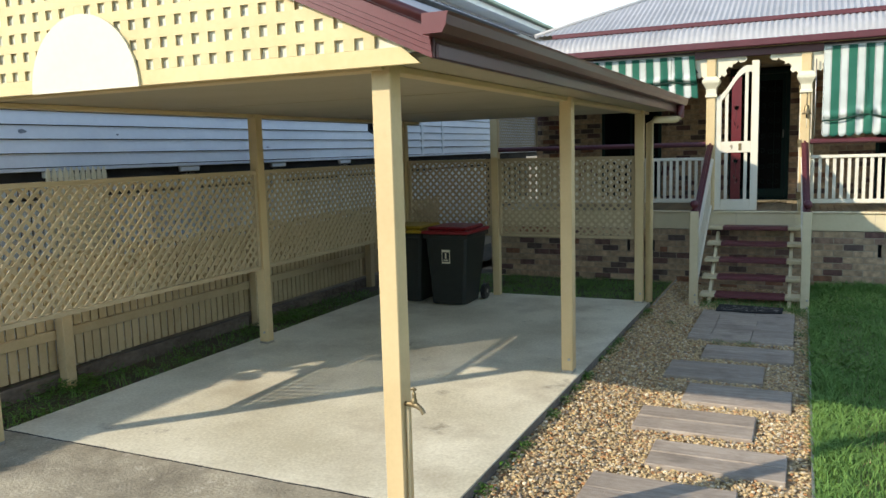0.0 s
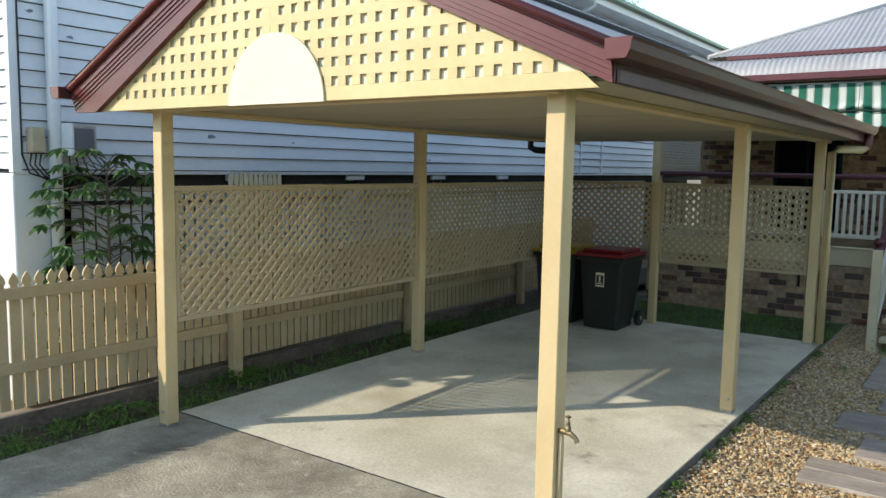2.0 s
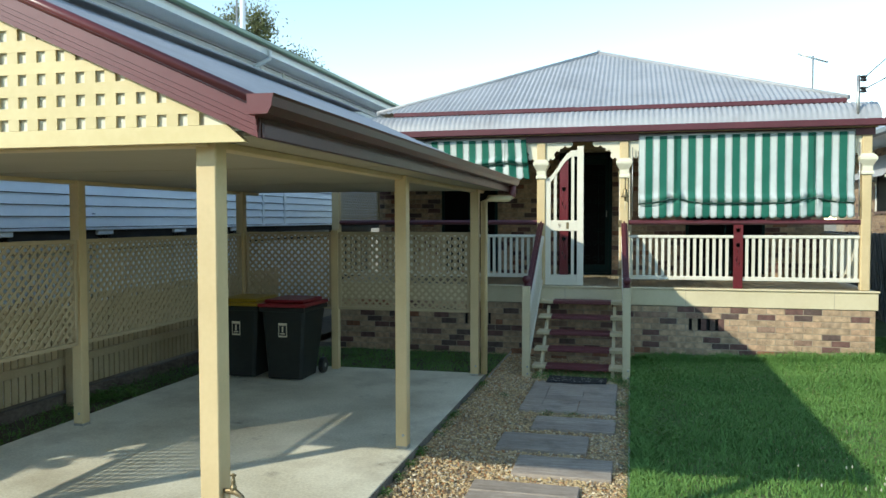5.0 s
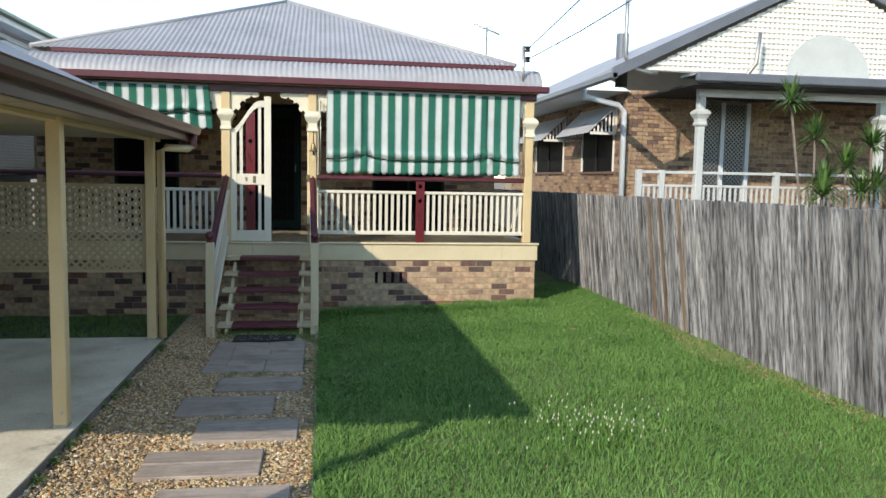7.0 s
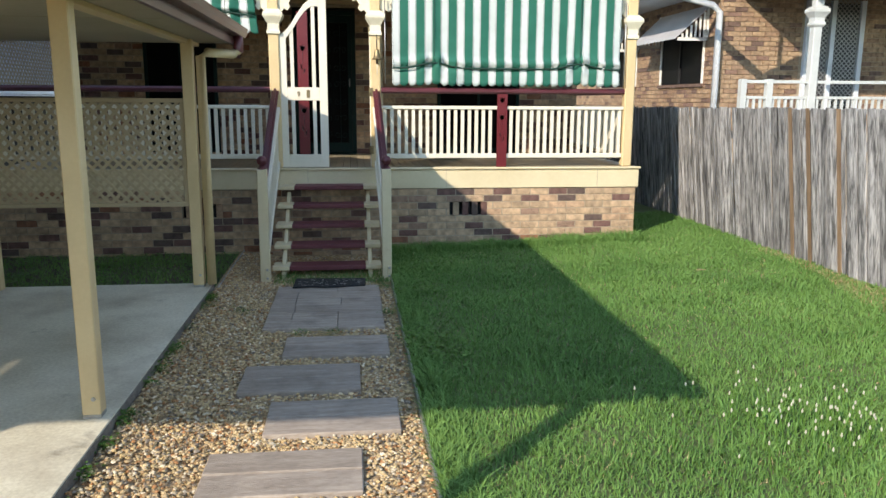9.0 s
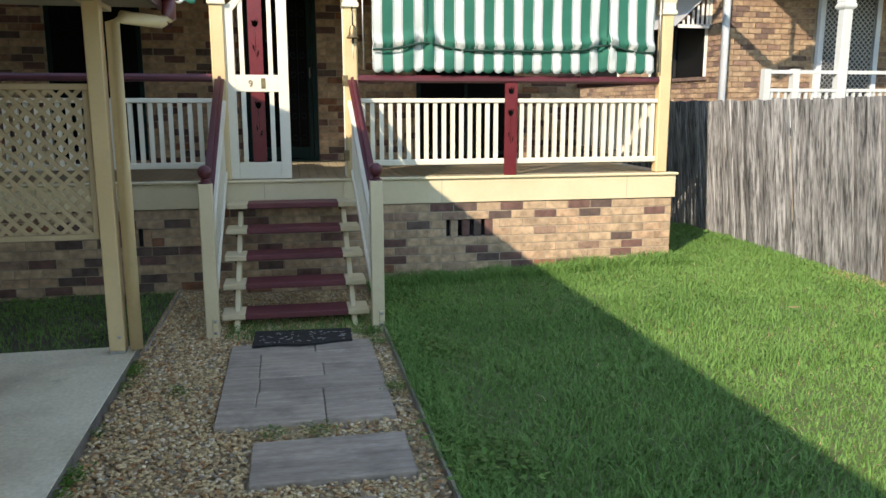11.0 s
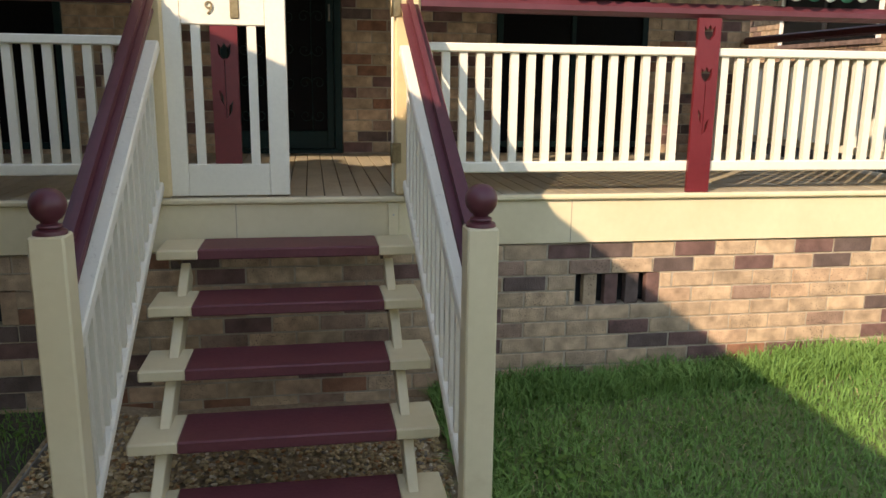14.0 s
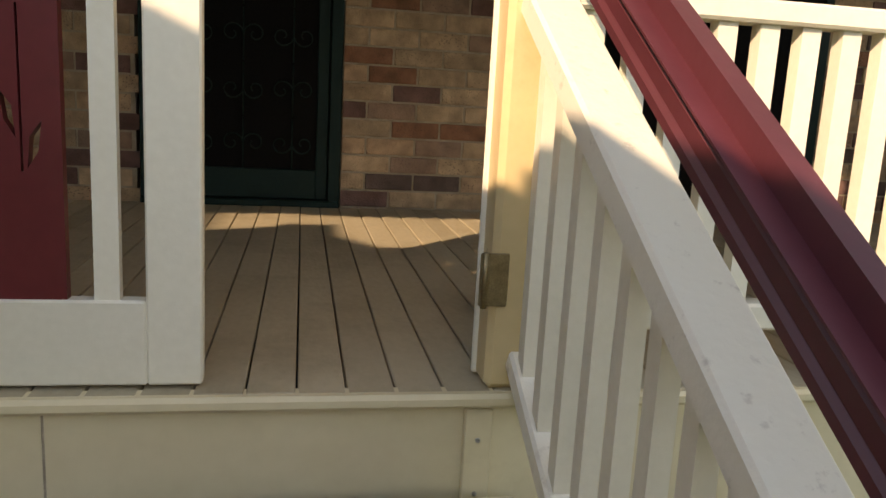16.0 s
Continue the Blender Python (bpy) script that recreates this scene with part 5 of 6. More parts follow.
# leafy shrub beside the pale blue house
shrub = thing("shrub", "leafy young shrub with drooping compound leaves beside the wall", "plant", (-4.22, 3.72, 0.1))
r = random.Random(4)
bm = bmesh.new()
tube([(-4.22, 3.72, 0.05), (-4.21, 3.72, 1.0), (-4.23, 3.73, 1.95)], [0.022, 0.016, 0.008], 7, bm)
V, F = [], []
for i in range(84):
    h = 0.45 + 1.62 * (i / 84)
    a = i * 2.4 + r.uniform(-0.3, 0.3)
    L = r.uniform(0.30, 0.62) * (1.05 - 0.25 * abs(h - 1.3))
    base = Vector((-4.22, 3.72, h))
    tip = base + Vector((L * math.cos(a) * 0.6, L * math.sin(a) * 1.0, r.uniform(0.0, 0.16)))
    tube([base, (base + tip) / 2 + Vector((0, 0, 0.05)), tip], [0.006, 0.004, 0.003], 4, bm)
    for k in range(7):
        b = a + (k - 3) * 0.55
        d = Vector((math.cos(b), math.sin(b), -0.55 + 0.1 * r.random())).normalized()
        s = d.cross(Vector((0, 0, 1))).normalized()
        ll, w = r.uniform(0.12, 0.18), r.uniform(0.027, 0.040)
        n0 = len(V)
        mid = tip + d * ll * 0.5 + Vector((0, 0, 0.015))
        V += [tip, mid + s * w, tip + d * ll + Vector((0, 0, -0.02)), mid - s * w]
        F.append((n0, n0 + 1, n0 + 2, n0 + 3))
part("stem", bm, M_bark, shrub, "thin woody stems")
np_mesh("foliage", [tuple(v) for v in V], F, M_leaf, shrub, kind="")

# strap-leaved plants over the fence
for (x, y, zb, zt) in ((10.76, 13.0, -0.05, 3.45), (10.98, 13.1, -0.05, 2.85), (12.03, 13.0, -0.05, 2.75), (11.55, 13.0, -0.05, 2.35), (11.25, 13.2, -0.05, 2.05), (11.8, 12.9, -0.05, 1.9), (11.05, 12.9, -0.05, 1.85), (12.3, 13.2, -0.05, 2.0)):
    pl = thing("dracaena", "spiky strap-leaved plant on a thin bare stem beyond the fence", "plant", (x, y, zb), group="spiky plants")
    bend = 0.40 if zt > 3 else 0.05
    part("stem", tube([(x, y, zb), (x - bend * 0.3, y, (zb + zt) / 2), (x - bend, y, zt)], 0.022, 7), M_bark, pl)
    V, F = [], []
    for i in range(110):
        a, e = r.uniform(0, 6.28), r.uniform(-0.25, 1.45)
        d = Vector((math.cos(a) * math.cos(e), math.sin(a) * math.cos(e), math.sin(e)))
        s = d.cross(Vector((0, 0, 1))).normalized() * 0.018
        L = r.uniform(0.35, 0.65)
        p0 = Vector((x - bend, y, zt))
        m1 = p0 + d * L * 0.55
        q = p0 + d * L + Vector((0, 0, -0.12 * L * math.cos(e) * 2))
        n0 = len(V)
        V += [p0 - s * 0.5, p0 + s * 0.5, m1 + s, q, m1 - s]
        F += [(n0, n0 + 1, n0 + 2, n0 + 4), (n0 + 4, n0 + 2, n0 + 3, n0 + 3)]
    me = bmesh.new()
    vs = [me.verts.new(v) for v in V]
    for k in range(110):
        b = k * 5
        me.faces.new((vs[b], vs[b + 1], vs[b + 2], vs[b + 4]))
        me.faces.new((vs[b + 4], vs[b + 2], vs[b + 3]))
    part("leaves", me, M_leaf, pl, "long narrow pointed leaves")

# meter boxes and cables on the pale blue house
mb = thing("meter_box", "open grey metal meter box with hanging black cables", "meter box", (WX + 0.06, 3.63, 2.2))
part("box_body", box(WX + 0.02, WX + 0.13, 3.50, 3.79, 2.12, 2.36, 0.006), M_metal, mb)
part("box_inside", box(WX + 0.125, WX + 0.134, 3.53, 3.765, 2.145, 2.335), M_bluegrey, mb, "dull grey inner panel")
part("box_door", box(WX + 0.12, WX + 0.30, 3.475, 3.495, 2.10, 2.37, 0.004), M_trimblue, mb, "pale door swung open")
for k in range(5):
    y0 = 3.55 + k * 0.05
    part("cable", tube([(WX + 0.1, y0, 2.13), (WX + 0.12, y0 + 0.03 * k, 1.98), (WX + 0.08, y0 - 0.03 * k, 1.82), (WX + 0.05, y0 - 0.09, 1.74)], 0.007, 5), M_black, mb, "black cable")
jb = thing("junction_box", "small beige plastic junction box with black conduits", "junction box", (WX + 0.06, 3.28, 2.2))
part("box_body", box(WX + 0.02, WX + 0.12, 3.23, 3.35, 2.12, 2.33, 0.012), mat("beige_plastic", (0.42, 0.36, 0.25), None, 0.5, 4), jb)
for k in range(3):
    y0 = 3.25 + 0.04 * k
    part("conduit", tube([(WX + 0.08, y0, 2.13), (WX + 0.08, y0 - 0.02, 2.02), (WX + 0.09, y0 + 0.05, 1.93), (WX + 0.06, y0 + 0.16, 1.88)], 0.007, 5), M_black, jb, "black conduit")
part("conduit", tube([(WX + 0.04, 3.19, 4.9), (WX + 0.04, 3.19, 2.1), (WX + 0.05, 3.24, 1.95), (WX + 0.06, 3.40, 1.90)], 0.008, 5), M_black, jb)
# service line bracket on the cottage roof
sb = thing("service_bracket", "galvanised pole bracket with black insulators and cables", "bracket", (5.12, 11.55, 3.4))
part("pole", tube([(5.12, 11.50, 3.30), (5.12, 11.50, 3.98)], 0.022, 8), M_metal, sb)
for zz in (3.78, 3.93):
    part("insulator", lathe([(0.02, zz - 0.04), (0.045, zz - 0.03), (0.03, zz), (0.045, zz + 0.03), (0.02, zz + 0.04)], (5.17, 11.46, 0), 10), M_black, sb, "black insulator")
part("cable", tube([(5.17, 11.46, 3.93), (4.92, 9.0, 3.90), (4.7, 5.0, 4.05), (4.6, 0.0, 4.5), (4.5, -8.0, 5.6), (4.5, -16, 7.2)], 0.007, 5), M_black, sb)
part("cable", tube([(5.17, 11.46, 3.78), (5.30, 9.5, 3.84), (5.6, 5.0, 4.1), (6.2, 0.0, 4.6), (7.5, -16, 7.2)], 0.007, 5), M_black, sb)

# ---- bricks of the cottage ----
PIECES = {}


def piece(name, size, material, parent, at, bevel=0.003, label=""):
    """An object on a shared bevelled box mesh, one mesh for each size."""
    key = (name, tuple(round(s, 3) for s in size), material.name)
    if key not in PIECES:
        bm = box(-size[0] / 2, size[0] / 2, -size[1] / 2, size[1] / 2, -size[2] / 2, size[2] / 2, bevel)
        me = bpy.data.meshes.new(name)
        bm.to_mesh(me)
        bm.free()
        me.materials.append(material)
        PIECES[key] = me
    ob = new(name, PIECES[key])
    ob.parent = parent
    ob.location = Vector(at) - PLACE[parent.name]
    return tagged(ob, label)


VENTS = ((3.0, 3.48, 0.47, 0.645), (-0.28, 0.20, 0.47, 0.645))
base = brick_cells(HX0 + 0.01, HX1 - 0.03, -0.05, 0.815, holes=VENTS)
for u, z, w in base:
    if 0.6 < u and z > 0.02:
        piece("brick", (round(w, 2), 0.05, 0.076), M_brick, house, (u, FY + 0.04 + rb.uniform(-0.0015, 0.0015), z))
bricks_joined("base_bricks", "y", FY + 0.033, [c for c in base if not (0.6 < c[0] and c[1] > 0.02)], M_brickj, house, 0.04)
for v in VENTS:
    # Near-black sheet paints the shade deep in the vent.
    part("vent_shadow", box(v[0], v[1], FY + 0.105, FY + 0.115, v[2], v[3]), M_dark, house, "near-black sheet painted as the shade inside the vent")
    for k in range(4):
        x = v[0] + 0.045 + 0.12 * k
        piece("vent_brick", (0.075, 0.05, 0.168), M_brick, house, (x + 0.037, FY + 0.045, (v[2] + v[3]) / 2))
bricks_joined("side_bricks", "x", HX1 - 0.035, brick_cells(FY + 0.05, 22, -0.05, 0.815), M_brickj, house, 0.03)
inner = brick_cells(1.862, 3.098, DECK, 3.3, shift=1)
inner = [(u, DECK + 0.045 + round((z - DECK - 0.045) / 0.086) * 0.086, w) for u, z, w in inner]
for u, z, w in inner:
    if z < 2.5:
        piece("brick", (round(w, 2), 0.05, 0.076), M_brick, house, (u, BY + 0.04 + rb.uniform(-0.0015, 0.0015), z))
rest = [c for c in inner if c[1] >= 2.5]
for a, b in ((HX0, 0.935), (4.385, HX1 - 0.15)):
    rest += brick_cells(a, b, DECK, 3.3, holes=((-1.22, -0.18, 1.12, 3.1),))
bricks_joined("inner_bricks", "y", BY + 0.033, rest, M_brickj, house, 0.04)

# ---- deck ----
deck = tagged(thing("deck", "beige painted timber verandah boards with dark gaps", "deck", (1.5, 12.8, DECK)), kind="structure")
# Black box gives the board gaps their shade by colour.
part("deck_gap_shade", box(HX0, HX1 - 0.05, FY + 0.05, BY + 0.05, 0.98, 1.05), M_dark, deck, "near-black box painted as the shade under the boards")
x = 1.6265 - 44 * 0.0912
while x < HX1 - 0.05:
    piece("deck_board", (0.087, 2.44, 0.022), M_deck, deck, (x, 12.835, DECK - 0.011 + rb.uniform(-0.0012, 0.0012)), 0.0025)
    x += 0.0912

# ---- side balustrade of the verandah ----
sbal = thing("balustrade", "maroon-topped side balustrade at the end of the verandah", "railing", (5.28, 12.8, DECK))
part("hand_rail", box(5.24, 5.32, FY + 0.12, BY, 1.99, 2.05, 0.012), M_maroon, sbal, "maroon upper handrail")
part("top_rail", box(5.25, 5.31, FY + 0.12, BY, 1.795, 1.838, 0.006), M_white, sbal)
part("bottom_rail", box(5.25, 5.31, FY + 0.12, BY, 1.195, 1.25, 0.006), M_white, sbal)
for i in range(26):
    y = FY + 0.18 + i * 0.088
    part("baluster", box(5.264, 5.296, y - 0.016, y + 0.016, 1.245, 1.80), M_white, sbal)
screen("x", -2.40, 11.80, 13.9, 2.02, 3.15, "cream diagonal lattice screen closing the verandah end")

# ---- awnings ----


def awning_mat():
    m = bpy.data.materials.new("striped_canvas")
    m.use_nodes = True
    n, l = m.node_tree.nodes, m.node_tree.links
    p = n["Principled BSDF"]
    uv = n.new("ShaderNodeUVMap")
    sep = n.new("ShaderNodeSeparateXYZ")
    l.new(uv.outputs[0], sep.inputs[0])
    fr = n.new("ShaderNodeMath")
    fr.operation = "FRACT"
    l.new(sep.outputs[0], fr.inputs[0])
    ramp = n.new("ShaderNodeValToRGB")
    ramp.color_ramp.interpolation = "CONSTANT"
    G, W, D = (0.018, 0.135, 0.092, 1), (0.56, 0.61, 0.58, 1), (0.03, 0.06, 0.06, 1)
    stops = [(0.0, W), (0.035, D), (0.055, W), (0.42, D), (0.44, W), (0.475, G), (0.98, G)]
    while len(ramp.color_ramp.elements) < len(stops):
        ramp.color_ramp.elements.new(0.5)
    for e, (q, c) in zip(ramp.color_ramp.elements, stops):
        e.position, e.color = q, c
    l.new(fr.outputs[0], ramp.inputs[0])
    nz = n.new("ShaderNodeTexNoise")
    nz.inputs["Scale"].default_value, nz.inputs["Detail"].default_value = 5, 6
    hsv = n.new("ShaderNodeHueSaturation")
    mr = n.new("ShaderNodeMapRange")
    mr.inputs["To Min"].default_value, mr.inputs["To Max"].default_value = 0.8, 1.15
    geo = n.new("ShaderNodeNewGeometry")
    l.new(geo.outputs["Position"], nz.inputs["Vector"])
    l.new(nz.outputs["Fac"], mr.inputs["Value"]), l.new(mr.outputs[0], hsv.inputs["Value"])
    l.new(ramp.outputs[0], hsv.inputs["Color"]), l.new(hsv.outputs[0], p.inputs["Base Color"])
    p.inputs["Roughness"].default_value = 0.75
    p.inputs["Specular IOR Level"].default_value = 0.25
    return m


M_canvas = awning_mat()
M_fold = mat("fold_shade_and_cord_green", (0.004, 0.03, 0.022), (0.01, 0.05, 0.035), 0.8, 20)


def awning(x0, x1, z0, z1, crease, pitch, label, pinches, pull=0.0):
    aw = thing("awning", label, "awning", ((x0 + x1) / 2, FY - 0.03, z1), group="verandah awnings")
    bm = bmesh.new()
    uvl = bm.loops.layers.uv.new("uv")
    nx, nz = int((x1 - x0) / pitch * 12), 26
    rows = []
    for j in range(nz + 1):
        row = []
        for i in range(nx + 1):
            x = x0 + (x1 - x0) * i / nx
            u = (x - x0) / pitch
            f = u % 1.0
            ff = f / 0.46 if f < 0.46 else (f - 0.46) / 0.54
            scal = 0.034 * (1 - math.sin(math.pi * ff) ** 0.7)
            zb = z0 + scal
            for px_, dz in pinches:
                zb += dz * 0.3 * math.exp(-((x - px_) / 0.10) ** 2)
            z = z1 + (zb - z1) * j / nz
            zc = crease + sum(dz * math.exp(-((x - px_) / 0.22) ** 2) for px_, dz in pinches)
            d = (z - zc)
            y = FY - 0.03 + 0.012 * math.sin(x * 9 + z * 2) * (z1 - z) + 0.010 * noise.noise(Vector((x * 3, z * 2, 3))) * 4 * (z1 - z)
            y -= 0.055 * math.exp(-(d - 0.045) ** 2 / 0.0012) - 0.05 * math.exp(-(d + 0.004) ** 2 / 0.0005)
            for px_, dz in pinches:
                y -= 0.04 * math.sin((x - px_) * 30) * math.exp(-((x - px_) / 0.16) ** 2) * math.exp(-(d / 0.14) ** 2)
            xx = x + pull * (z1 - z) * (i / nx) ** 6
            row.append((bm.verts.new((xx, y, z)), u, z))
        rows.append(row)
    for a, b in zip(rows, rows[1:]):
        for p, q, r_, s in zip(a, a[1:], b[1:], b):
            fc = bm.faces.new((p[0], q[0], r_[0], s[0]))
            fc.smooth = True
            for lp, w in zip(fc.loops, (p, q, r_, s)):
                lp[uvl].uv = (w[1], w[2])
    ob = part("canvas", bm, M_canvas, aw, "green and white striped scalloped canvas")
    so = ob.modifiers.new("thickness", "SOLIDIFY")
    so.thickness = 0.003
    pts = []
    for i in range(61):
        x = x0 + (x1 - x0) * i / 60
        pts.append((x, FY - 0.036 - 0.02 * math.sin(x * 3.1) ** 2, crease - 0.004 + sum(dz * math.exp(-((x - px_) / 0.22) ** 2) for px_, dz in pinches)))
    # Dark tube draws the crease shadow in colour along the gathered fold.
    part("fold_shade", tube(pts, 0.011, 6), M_fold, aw, "dark green tube painted as the shadow where the canvas is gathered")
    for px_, dz in pinches:
        part("tie", tube([(px_, FY - 0.05, z1 - 0.02), (px_, FY - 0.065, crease + dz + 0.05), (px_, FY - 0.075, crease + dz)], 0.004, 6), M_fold, aw, "thin dark tie cord")
    part("roller", tube([(x0, FY - 0.01, z1 + 0.01), (x1, FY - 0.01, z1 + 0.01)], 0.025, 10), M_metal, aw)
    return aw


big_awning = awning(2.285, 5.12, 2.075, 3.25, 2.29, 0.1955, "green and white striped canvas awning, let down over the verandah", ((2.79, 0.065), (4.60, 0.065)))
awning(-2.25, 0.66, 2.66, 3.25, 2.86, 0.1955, "green and white striped canvas awning, half rolled up", ((0.35, 0.04),), pull=0.1)
for ax in (2.20, 5.18):
    part("arm", tube([(ax, FY - 0.01, 3.1), (ax, FY - 0.03, 2.1)], 0.008, 6), M_metal, big_awning, "thin metal awning arm")

# ---- bell ----
bell = thing("door_bell", "small dark cast bell hanging on the verandah post", "bell", (2.10, FY - 0.05, 2.4))
part("bell_body", lathe([(0.012, 2.50), (0.025, 2.49), (0.032, 2.45), (0.040, 2.41), (0.062, 2.385), (0.060, 2.38), (0.02, 2.40)], (2.10, FY - 0.075, 0), 18), M_brass, bell, smooth=True)
part("bracket", tube([(2.10, FY - 0.008, 2.64), (2.10, FY - 0.06, 2.66), (2.10, FY - 0.075, 2.60), (2.10, FY - 0.075, 2.50)], 0.007, 6), M_black, bell, "dark hook bracket")
part("clapper", tube([(2.10, FY - 0.075, 2.40), (2.10, FY - 0.075, 2.33)], 0.010, 8), M_black, bell)
part("pull_cord", tube([(2.10, FY - 0.075, 2.33), (2.10, FY - 0.075, 2.20)], 0.005, 5), M_pale, bell, "pale pull cord")

# ---- tap on the front post ----
tap = thing("garden_tap", "worn brass garden tap on a copper riser", "tap", (0.40, 3.30, 0.9))
part("riser", tube([(0.365, 3.275, 0.05), (0.366, 3.28, 0.3), (0.362, 3.285, 0.5), (0.364, 3.285, 0.81)], 0.010, 8), M_cream, tap, "riser pipe painted cream")
part("tap_body", tube([(0.35, 3.285, 0.818), (0.385, 3.28, 0.820), (0.42, 3.275, 0.818), (0.448, 3.272, 0.802), (0.460, 3.27, 0.782)], [0.011, 0.014, 0.014, 0.011, 0.0125], 10), M_brass, tap, smooth=True)
part("spindle", lathe([(0.016, 0.826), (0.015, 0.842), (0.011, 0.852), (0.010, 0.872), (0.006, 0.884), (0.0055, 0.900)], (0.405, 3.278, 0), 10), M_brass, tap)
part("handle", tube([(0.392, 3.276, 0.894), (0.405, 3.278, 0.902), (0.418, 3.28, 0.894)], 0.0055, 7), M_brass, tap, "small tee handle")


# ---- wheelie bins ----
def bin_(cx, y0, lidmat, label):
    b = thing("wheelie_bin", label, "bin", (cx, y0 + 0.3, 0.13), group="bins")
    prof = [(0.13, 0.22, 0.0, 0.47), (0.60, 0.255, -0.02, 0.56), (0.96, 0.28, -0.04, 0.62)]
    bm = bmesh.new()
    rings = []
    for z, hw, f, bk in prof:
        z += 0.02
        c = 0.03
        pts = [(-hw + c, f), (hw - c, f), (hw, f + c), (hw, bk - c), (hw - c, bk), (-hw + c, bk), (-hw, bk - c), (-hw, f + c)]
        rings.append([bm.verts.new((cx + x, y0 + y, z)) for x, y in pts])
    for a, d in zip(rings, rings[1:]):
        for i in range(8):
            bm.faces.new((a[i], a[(i + 1) % 8], d[(i + 1) % 8], d[i]))
    bm.faces.new(rings[0]), bm.faces.new(rings[-1])
    part("bin_body", bm, M_bin, b)
    part("rim", box(cx - 0.30, cx + 0.30, y0 - 0.065, y0 + 0.65, 0.96, 1.02, 0.012), M_bin, b)
    bm = box(cx - 0.31, cx + 0.31, y0 - 0.085, y0 + 0.66, 1.022, 1.062, 0.012)
    box(cx - 0.26, cx + 0.26, y0 - 0.02, y0 + 0.6, 1.06, 1.105, 0.03, bm)
    part("lid", bm, lidmat, b, "coloured hinged lid")
    part("handle", tube([(cx - 0.22, y0 + 0.65, 0.98), (cx - 0.22, y0 + 0.74, 1.0), (cx + 0.22, y0 + 0.74, 1.0), (cx + 0.22, y0 + 0.65, 0.98)], 0.015, 7), M_bin, b)
    for s in (-1, 1):
        bm = lathe([(0.03, -0.03), (0.095, -0.03), (0.10, -0.02), (0.10, 0.02), (0.095, 0.03), (0.03, 0.03)], (cx + s * 0.27, y0 + 0.56, 0.232), 18, axis="x")
        wh = part("wheel", bm, M_black, b, "black wheel")
        part("hub", lathe([(0.004, -0.034), (0.028, -0.034), (0.028, 0.034), (0.004, 0.034)], (cx + s * 0.27, y0 + 0.56, 0.232), 12, axis="x"), M_metal, wh)
    yf = y0 - 0.036
    part("sticker", box(cx - 0.055, cx + 0.055, yf, yf + 0.003, 0.66, 0.83), M_pale, b, "pale pictogram sticker")
    part("sticker_field", box(cx - 0.045, cx + 0.045, yf - 0.002, yf - 0.0005, 0.68, 0.80), M_black, b)
    part("sticker_mark", box(cx - 0.01, cx + 0.01, yf - 0.004, yf - 0.0025, 0.72, 0.79), M_pale, b)
    part("sticker_mark", box(cx - 0.03, cx + 0.03, yf - 0.004, yf - 0.0025, 0.695, 0.71), M_pale, b)
    return b


bin_(-1.865, 8.64, M_lidred, "dark green wheelie bin with a red lid on the slab")
bin_(-2.50, 8.68, M_yellow, "dark green wheelie bin with a yellow lid on the slab")

# ---- stepping stones of old sleepers ----
rs = random.Random(21)


def stone(x0, x1, y0, y1, planks, cuts=()):
    s = thing("stepping_slab", "grey weathered timber-look concrete sleepers set in the gravel", "stepping stone", ((x0 + x1) / 2, (y0 + y1) / 2, 0), group="stepping stones")
    tilt = rs.uniform(-0.006, 0.006)
    h = (y1 - y0) / planks
    for k in range(planks):
        a, b = y0 + k * h, y0 + (k + 1) * h - 0.004
        xs = [x0] + list(cuts[k] if k < len(cuts) else ()) + [x1]
        for p, q in zip(xs, xs[1:]):
            bm = box(p + 0.002, q - 0.002, a, b, -0.02, 0.034 + rs.uniform(-0.003, 0.003), 0.006)
            part("slab_plank", bm, M_sleeper, s)
    return s


SLABS = [(1.02, 2.04, 8.30, 9.80), (1.24, 2.05, 7.59, 8.07), (1.01, 1.82, 6.86, 7.38), (1.25, 2.05, 6.20, 6.70), (1.00, 1.82, 5.50, 5.98), (1.21, 2.04, 4.86, 5.29), (0.94, 1.79, 4.16, 4.63), (1.15, 1.98, 3.50, 3.95), (0.92, 1.76, 2.83, 3.28)]
for k, q in enumerate(SLABS):
    cuts = ((1.64,), (1.24, 1.64), (1.25,), (1.24, 1.66), (1.24,), (1.62,)) if k == 0 else ()
    stone(*q, 6 if k == 0 else 2, cuts)

# ---- doormat ----
dm = thing("door_mat", "worn black rubber mat with pale flecks on the slabs", "mat", (1.55, 9.88, 0.035))
bm = bmesh.new()
o = [(1.17, 9.70), (1.35, 9.72), (1.50, 9.685), (1.68, 9.70), (1.80, 9.73), (1.90, 9.74), (1.91, 10.05), (1.18, 10.09)]
prism(o, "z", 0.036, 0.050, bm)
part("mat_body", bm, M_mat, dm)
M_fleck = mat("pale_fleck", (0.30, 0.30, 0.29), (0.42, 0.42, 0.40), 0.8, 50)
items = []
for i in range(60):
    x, y = rs.uniform(1.22, 1.86), rs.uniform(9.75, 10.03)
    items.append(((x, y, 0.051), (rs.uniform(0.006, 0.03), rs.uniform(0.004, 0.012), 0.002)))
boxes_mesh("mat_flecks", items, M_fleck, dm, "pale worn flecks", kind="stuff")

tagged(part("gravel_edging", box(0.444, 0.452, 9.64, 11.58, -0.02, 0.085), M_metal, None, "thin metal edging strip beside the steps"), kind="structure")

# ---- gravel stones ----
rg = np.random.RandomState(7)
ico = bmesh.new()
bmesh.ops.create_icosphere(ico, subdivisions=1, radius=1.0)
